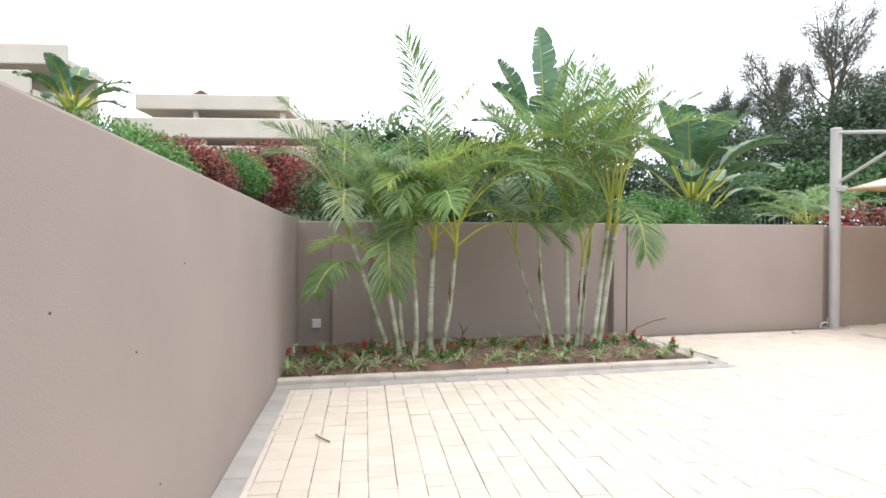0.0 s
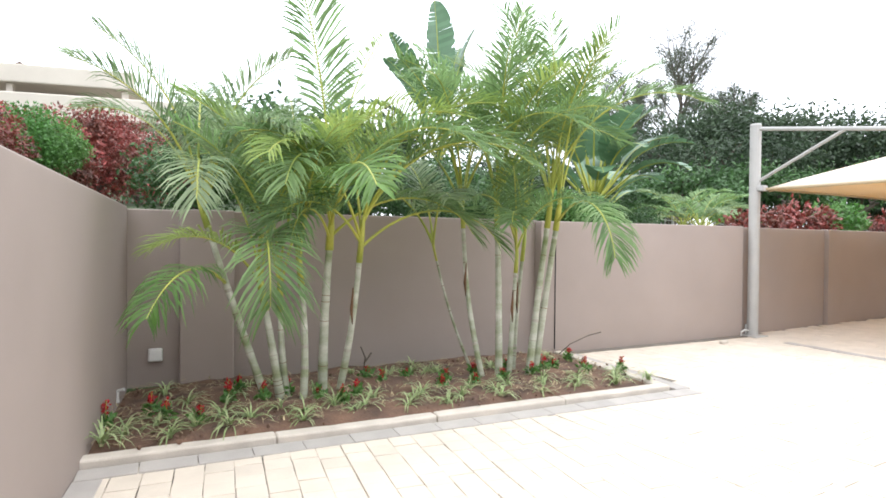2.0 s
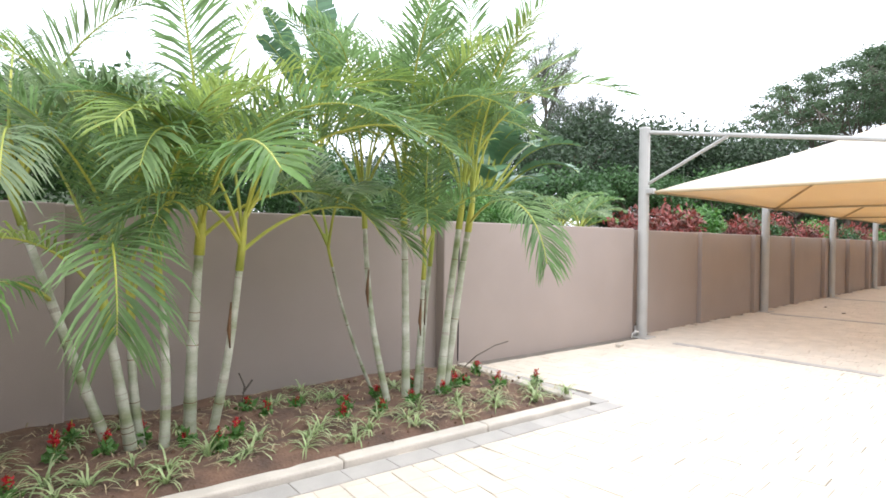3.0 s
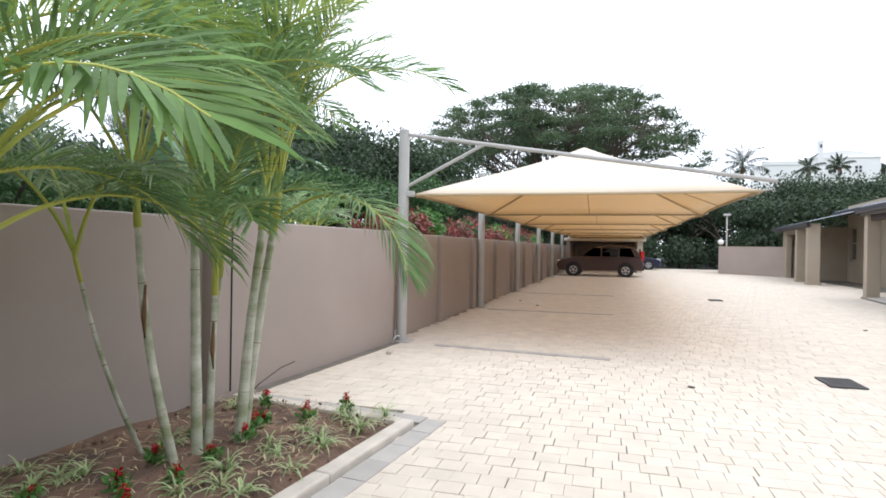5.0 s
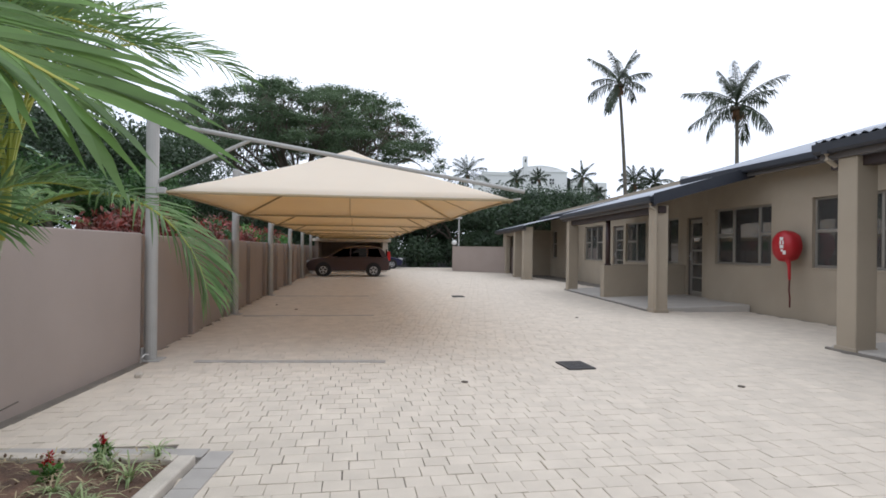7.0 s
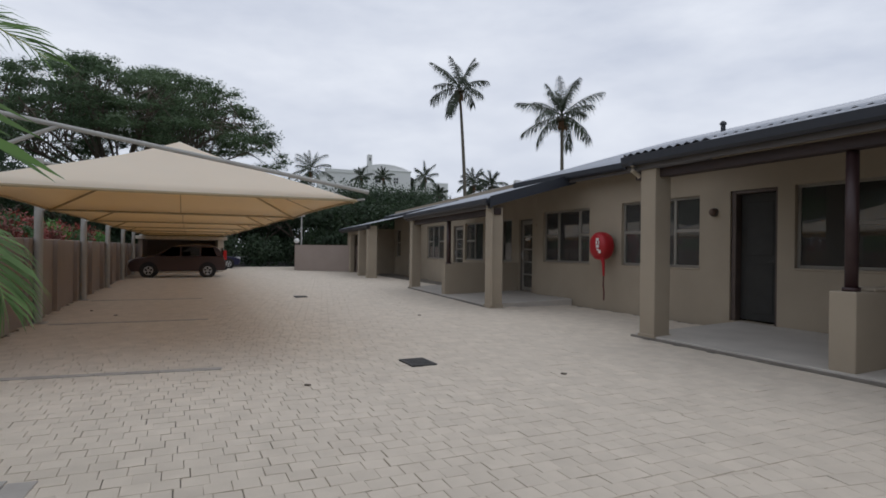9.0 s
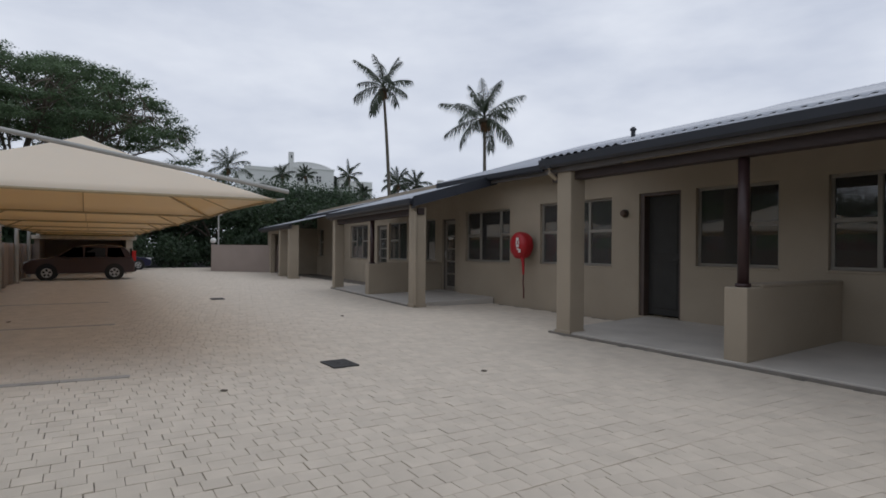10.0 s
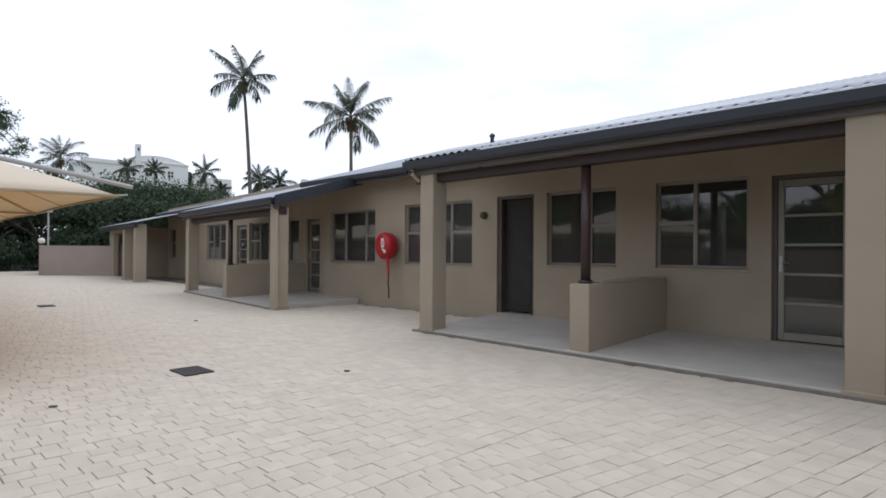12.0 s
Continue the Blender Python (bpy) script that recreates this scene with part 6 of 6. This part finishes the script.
ext = thing("fire_extinguisher", FAC2 @ Vector((5.3, 0.12, 0.2)), "red fire extinguisher on the porch wall", "extinguisher")
part("cylinder", tubed([(0, 0, 0), (0, 0, 0.38), (0, 0, 0.44)], [0.065, 0.065, 0.03], 12), M_RED, ext)
part("valve", boxed(-0.03, 0.03, -0.015, 0.015, 0.44, 0.5, None, 0.004), M_BLACK, ext)
part("bracket", boxed(-0.05, 0.05, -0.12, -0.06, 0.15, 0.25), M_IRON, ext)

# lamp post and globe by the far wall
pole = thing("yard_lamp", (34.6, -1.9, 0), "thin grey lamp pole standing by the far wall", "street lamp")
part("pole", tubed([(0, 0, 0), (0, 0, 3.1)], 0.04, 8), M_STEEL, pole)
part("head", boxed(-0.1, 0.1, -0.18, 0.18, 3.1, 3.22, None, 0.02), M_STEEL, pole)
globe = thing("globe_lamp", (33.85, -1.5, 1.45), "white globe lamp on top of the far wall", "lamp")
gb = bmesh.new()
bmesh.ops.create_uvsphere(gb, u_segments=16, v_segments=10, radius=0.15, matrix=Matrix.Translation((0, 0, 0.22)))
part("globe", gb, M_WHITE, globe, smooth=True)
part("neck", tubed([(0, 0, 0), (0, 0, 0.09)], 0.07, 10), M_IRON, globe)


# ---- cars ----
def car(at, turn, scale, paint, label, profile, cabin, wheels, tail=True):
    """A car from a side outline: local x forward, shell lofted over five stations across."""
    root = thing("car", at, label, "car", turn=turn)
    root.matrix_basis = root.matrix_basis @ Matrix.Diagonal((scale, scale, scale, 1))
    half = 0.88

    def shell(outline, widths, inset):
        bm = bmesh.new()
        rows = []
        for y, k in widths:
            rows.append([bm.verts.new((x * (1 - inset * k), y, z0 + (z - z0) * (1 - 0.05 * k))) for x, z, z0 in outline])
        n = len(outline)
        for p, q in zip(rows, rows[1:]):
            for i in range(n):
                bm.faces.new((p[i], p[(i + 1) % n], q[(i + 1) % n], q[i]))
        bm.faces.new(rows[0]), bm.faces.new(list(reversed(rows[-1])))
        bmesh.ops.recalc_face_normals(bm, faces=bm.faces)
        return bm

    low = 0.28
    body = part("body", shell([(x, z, low) for x, z in profile], ((-half, 1), (-half * 0.93, 0.25), (-half * 0.6, 0), (half * 0.6, 0), (half * 0.93, 0.25), (half, 1)), 0.02), paint, root, smooth=False)
    part("cabin", shell([(x, z, 0.95) for x, z in cabin], ((-half * 0.9, 0.6), (-half * 0.72, 0.0), (half * 0.72, 0.0), (half * 0.9, 0.6)), 0.015), paint, root)
    xs = [p[0] for p in cabin]
    base, top = 1.06, max(p[1] for p in cabin) - 0.15
    x0, x1 = min(xs) + 0.32, max(xs) - 0.42
    for side in (-1, 1):
        for a, b in ((x0, x0 + (x1 - x0) * 0.3), (x0 + (x1 - x0) * 0.33, x0 + (x1 - x0) * 0.66), (x0 + (x1 - x0) * 0.69, x1)):
            bm = bmesh.new()
            y = side * half * 0.915
            v = [bm.verts.new(p) for p in ((a, y, base), (b + (0.2 if b == x1 else 0), y, base), (b - (0.42 if b == x1 else 0.02), y, top), (a + (0.2 if a == x0 else 0), y, top))]
            bm.faces.new(v if side < 0 else list(reversed(v)))
            bmesh.ops.solidify(bm, geom=bm.faces, thickness=-0.01)
            part("side_window", bm, M_CARGLASS, root)
        part("mirror", boxed(max(xs) - 0.55, max(xs) - 0.4, side * half * 0.95 - 0.08, side * half * 0.95 + 0.08, 0.98, 1.1, None, 0.03, 2), paint, root)
        part("tail_light", boxed(min(p[0] for p in profile) - 0.015, min(p[0] for p in profile) + 0.16, side * half * 0.82 - 0.08, side * half * 0.82 + 0.1, 0.88, 1.38 if tail else 1.0, None, 0.03, 2), M_TAIL, root)
        part("headlight", boxed(max(p[0] for p in profile) - 0.28, max(p[0] for p in profile) - 0.02, side * half * 0.72 - 0.14, side * half * 0.72 + 0.14, 0.68, 0.84, None, 0.04, 2), M_RIM if tail else M_CARGLASS, root)
        for wx in wheels:
            tyre = part("wheel", tubed([(wx, side * (half - 0.2), 0.34), (wx, side * (half + 0.015), 0.34)], 0.34, 24), M_BLACK, root, "black tyre")
            part("wheel_arch", tubed([(wx, side * (half - 0.1), 0.36), (wx, side * (half + 0.008), 0.36)], 0.415, 24), M_BLACK, root)
            part("rim", tubed([(wx, side * (half + 0.012), 0.34), (wx, side * (half + 0.024), 0.34)], 0.215, 20), M_RIM, tyre)
            for s in range(5):
                a = 2 * math.pi * s / 5
                part("spoke_gap", boxed(-0.045, 0.045, -0.004, 0.004, 0.07, 0.18, Matrix.Translation((wx, side * (half + 0.026), 0.34)) @ Matrix.Rotation(a, 4, "Y"), 0.01), M_BLACK, tyre)
    part("rear_window", boxed(min(xs) + 0.02, min(xs) + 0.06, -half * 0.68, half * 0.68, 1.05, top - 0.02, None, 0.01), M_CARGLASS, root)
    part("bumper", boxed(min(p[0] for p in profile) - 0.04, min(p[0] for p in profile) + 0.2, -half * 0.9, half * 0.9, 0.36, 0.6, None, 0.05, 2), M_BLACK if tail else paint, root)
    part("number_plate", boxed(min(p[0] for p in profile) - 0.05, min(p[0] for p in profile) - 0.038, -0.26, 0.26, 0.62, 0.73), M_WHITE, root)
    return root


SUV = [(-2.2, 0.35), (2.15, 0.30), (2.27, 0.55), (2.2, 0.80), (1.95, 0.95), (1.0, 1.08), (-1.0, 1.1), (-2.1, 1.08), (-2.25, 0.8)]
SUV_CAB = [(-2.12, 1.05), (1.15, 1.05), (0.75, 1.29), (0.35, 1.49), (-0.1, 1.62), (-0.7, 1.675), (-1.3, 1.65), (-1.75, 1.57), (-1.95, 1.38)]
car((27.15, 4.52, 0), 90, 0.82, M_CARGREY, "bronze-grey SUV parked nose to the wall under the carport", SUV, SUV_CAB, (-1.35, 1.35))
HATCH = [(-2.05, 0.3), (2.0, 0.28), (2.12, 0.5), (2.05, 0.72), (1.8, 0.82), (1.0, 0.95), (-1.0, 1.0), (-1.95, 0.98), (-2.1, 0.7)]
HATCH_CAB = [(-1.95, 0.96), (1.0, 0.95), (0.3, 1.38), (-0.5, 1.46), (-1.3, 1.4)]
car((37.7, 2.95, 0), -90, 0.8, M_CARBLUE, "dark blue hatchback parked beyond the garage", HATCH, HATCH_CAB, (-1.25, 1.25))



# small dark plugs and chips in the side wall
for y, z in ((3.05, 1.12), (2.55, 0.86), (2.05, 1.05), (2.75, 0.35)):
    x = LW[0].x + (LW[1].x - LW[0].x) * (y - LW[0].y) / (LW[1].y - LW[0].y)
    ob = link("wall_plug", tubed([(-0.002, 0, 0), (0.003, 0, 0)], [0.0045, 0.0035], 7), M_CEIL)
    ob.matrix_basis = pose(x, y, z, 0, 0, -9.4)
    tagged(ob, "small brown plug hole in the plastered side wall", "plug", kind="structure")
# ---- paving ----
PW, PL, GAP, SEAM = 0.143, 0.145, 0.0031, 2.6


def paver_mesh(name, w, l, material):
    """A chamfered block with its top at z = 0."""
    bm = boxed(-w / 2, w / 2, -l / 2, l / 2, -0.05, 0.0)
    top = [e for e in bm.edges if all(v.co.z > -0.01 for v in e.verts)]
    bmesh.ops.bevel(bm, geom=top, offset=0.0025, segments=1, affect="EDGES")
    bm.faces.ensure_lookup_table()
    bmesh.ops.delete(bm, geom=[f for f in bm.faces if f.normal.z < -0.9], context="FACES")
    me = bpy.data.meshes.new(name)
    bm.to_mesh(me)
    bm.free()
    me.materials.append(material)
    return me


def side_x(y):
    return LW[0].x + (LW[1].x - LW[0].x) * (y - LW[0].y) / (LW[1].y - LW[0].y)


def in_yard(x, y):
    """Where cream paving lies: inside the walls, running a little under the borders, kerbs and porch edges."""
    if x < side_x(y) + 0.06 or y < -4.1 or x > 40:
        return False
    if x < 4.1:
        front = 5.50 - 0.095 * (x + 0.2) - 0.10
        if y > front and x < 4.03 + 0.13 * (y - 5.1):
            return False
    wall = 6.69 - 0.075 * (x - 3.8) if x < 6.9 else 6.5
    if y > wall:
        return False
    if x < 7.10 and y < -2.01:
        return False
    lx, ly = (FAC2M.inverted() @ Vector((x, y, 0))).xy
    if 0.1 < lx < 6.6 and ly < 0.02:
        return False
    return not (lx > 0.0 and ly < -2.2)


def lay_paving():
    near = paver_mesh("paver", PW - GAP, PL - GAP, M_PAVER)
    floor = tagged(new("paving"), "cream concrete block paving laid in running bond", "paving", kind="structure")
    r = random.Random(2)
    spots = []
    # one field squared to the side wall, the rest squared to the carports
    for ang, left in ((radians(-9.4), True), (radians(1.0), False)):
        turn = Matrix.Rotation(ang, 4, "Z")
        for i in range(-30, 300):
            if left and i > 60:
                break
            shift = (i % 2) * PL * 0.5 + 0.03 * math.sin(i * 1.7)
            for j in range(-50, 70):
                p = turn @ Vector((i * PW, j * PL + shift, 0))
                if in_yard(p.x, p.y) and (p.x < SEAM + 0.16 if left else p.x >= SEAM):
                    spots.append((p, turn, -0.004 if left and p.x > SEAM - 0.1 else 0.0))
    spots.sort(key=lambda s: (s[0].x - 1.8) ** 2 + (s[0].y - 2.6) ** 2)
    base = [v.co.copy() for v in near.vertices]
    polys = [tuple(q.vertices) for q in near.polygons]
    verts, faces = [], []
    for k, (p, turn, low) in enumerate(spots):
        m = Matrix.Translation((p.x + r.gauss(0, 0.0012), p.y + r.gauss(0, 0.0012), r.uniform(-0.003, 0.0005) + low)) @ turn @ Euler((r.gauss(0, 0.007), r.gauss(0, 0.007), r.gauss(0, 0.010))).to_matrix().to_4x4()
        if k < 300:
            ob = new("paver", near)
            ob.matrix_basis = m
            ob.parent = floor
        else:
            b = len(verts)
            verts += [tuple(m @ v) for v in base]
            faces += [tuple(b + i for i in q) for q in polys]
    rest = part_pd("paving_blocks", verts, faces, M_PAVER_FAR, floor)
    tagged(rest, kind="stuff")


lay_paving()


def border(name, a, b, wide, n_rows, label):
    """A row of grey blocks from a to b, laid end to end."""
    a, b = Vector((*a, 0)), Vector((*b, 0))
    d = b - a
    root = tagged(new(name), label, "paving border", kind="structure")
    n = max(1, round(d.length / 0.285))
    step = d.length / n
    me = paver_mesh("border_block", wide - 0.004, step - 0.004, M_BORDER)
    ang = math.atan2(d.y, d.x) - math.pi / 2
    for k in range(n):
        ob = new("border_block", me)
        p = a + d * ((k + 0.5) / n)
        ob.matrix_basis = Matrix.Translation((p.x, p.y, 0.005 + rng.uniform(0.0, 0.002))) @ Matrix.Rotation(ang, 4, "Z")
        ob.parent = root


border("border_wall", (side_x(-4.0) + 0.068, -4.0), (side_x(5.28) + 0.068, 5.28), 0.135, 1, "grey block border along the foot of the side wall")
border("border_bed_front", (-0.22, 5.37), (3.95, 4.975), 0.15, 1, "grey block border in front of the palm bed")
border("border_bed_side", (3.93, 5.06), (4.11, 6.58), 0.15, 1, "grey block border beside the palm bed")
border("bay_line", (6.705, 3.84), (6.885, 5.9), 0.11, 1, "grey block line marking a parking bay")
for k in range(1, 3):
    x = 6.75 + 4.45 * k
    tagged(link("bay_line", boxed(x - 0.055, x + 0.055, 3.84, 6.2, -0.05, 0.007, None, 0.003), M_BORDER), "grey block line marking a parking bay", "paving border", kind="structure")
tagged(link("wall_foot", boxed(4.2, 6.9, -0.11, 0.0, -0.05, 0.006, Matrix.Translation((0, 6.985, 0)) @ Matrix.Rotation(math.atan2(-0.23, 3.1), 4, "Z"), 0.003), M_JOINT), "sandy strip along the foot of the wall", "paving border", kind="structure")
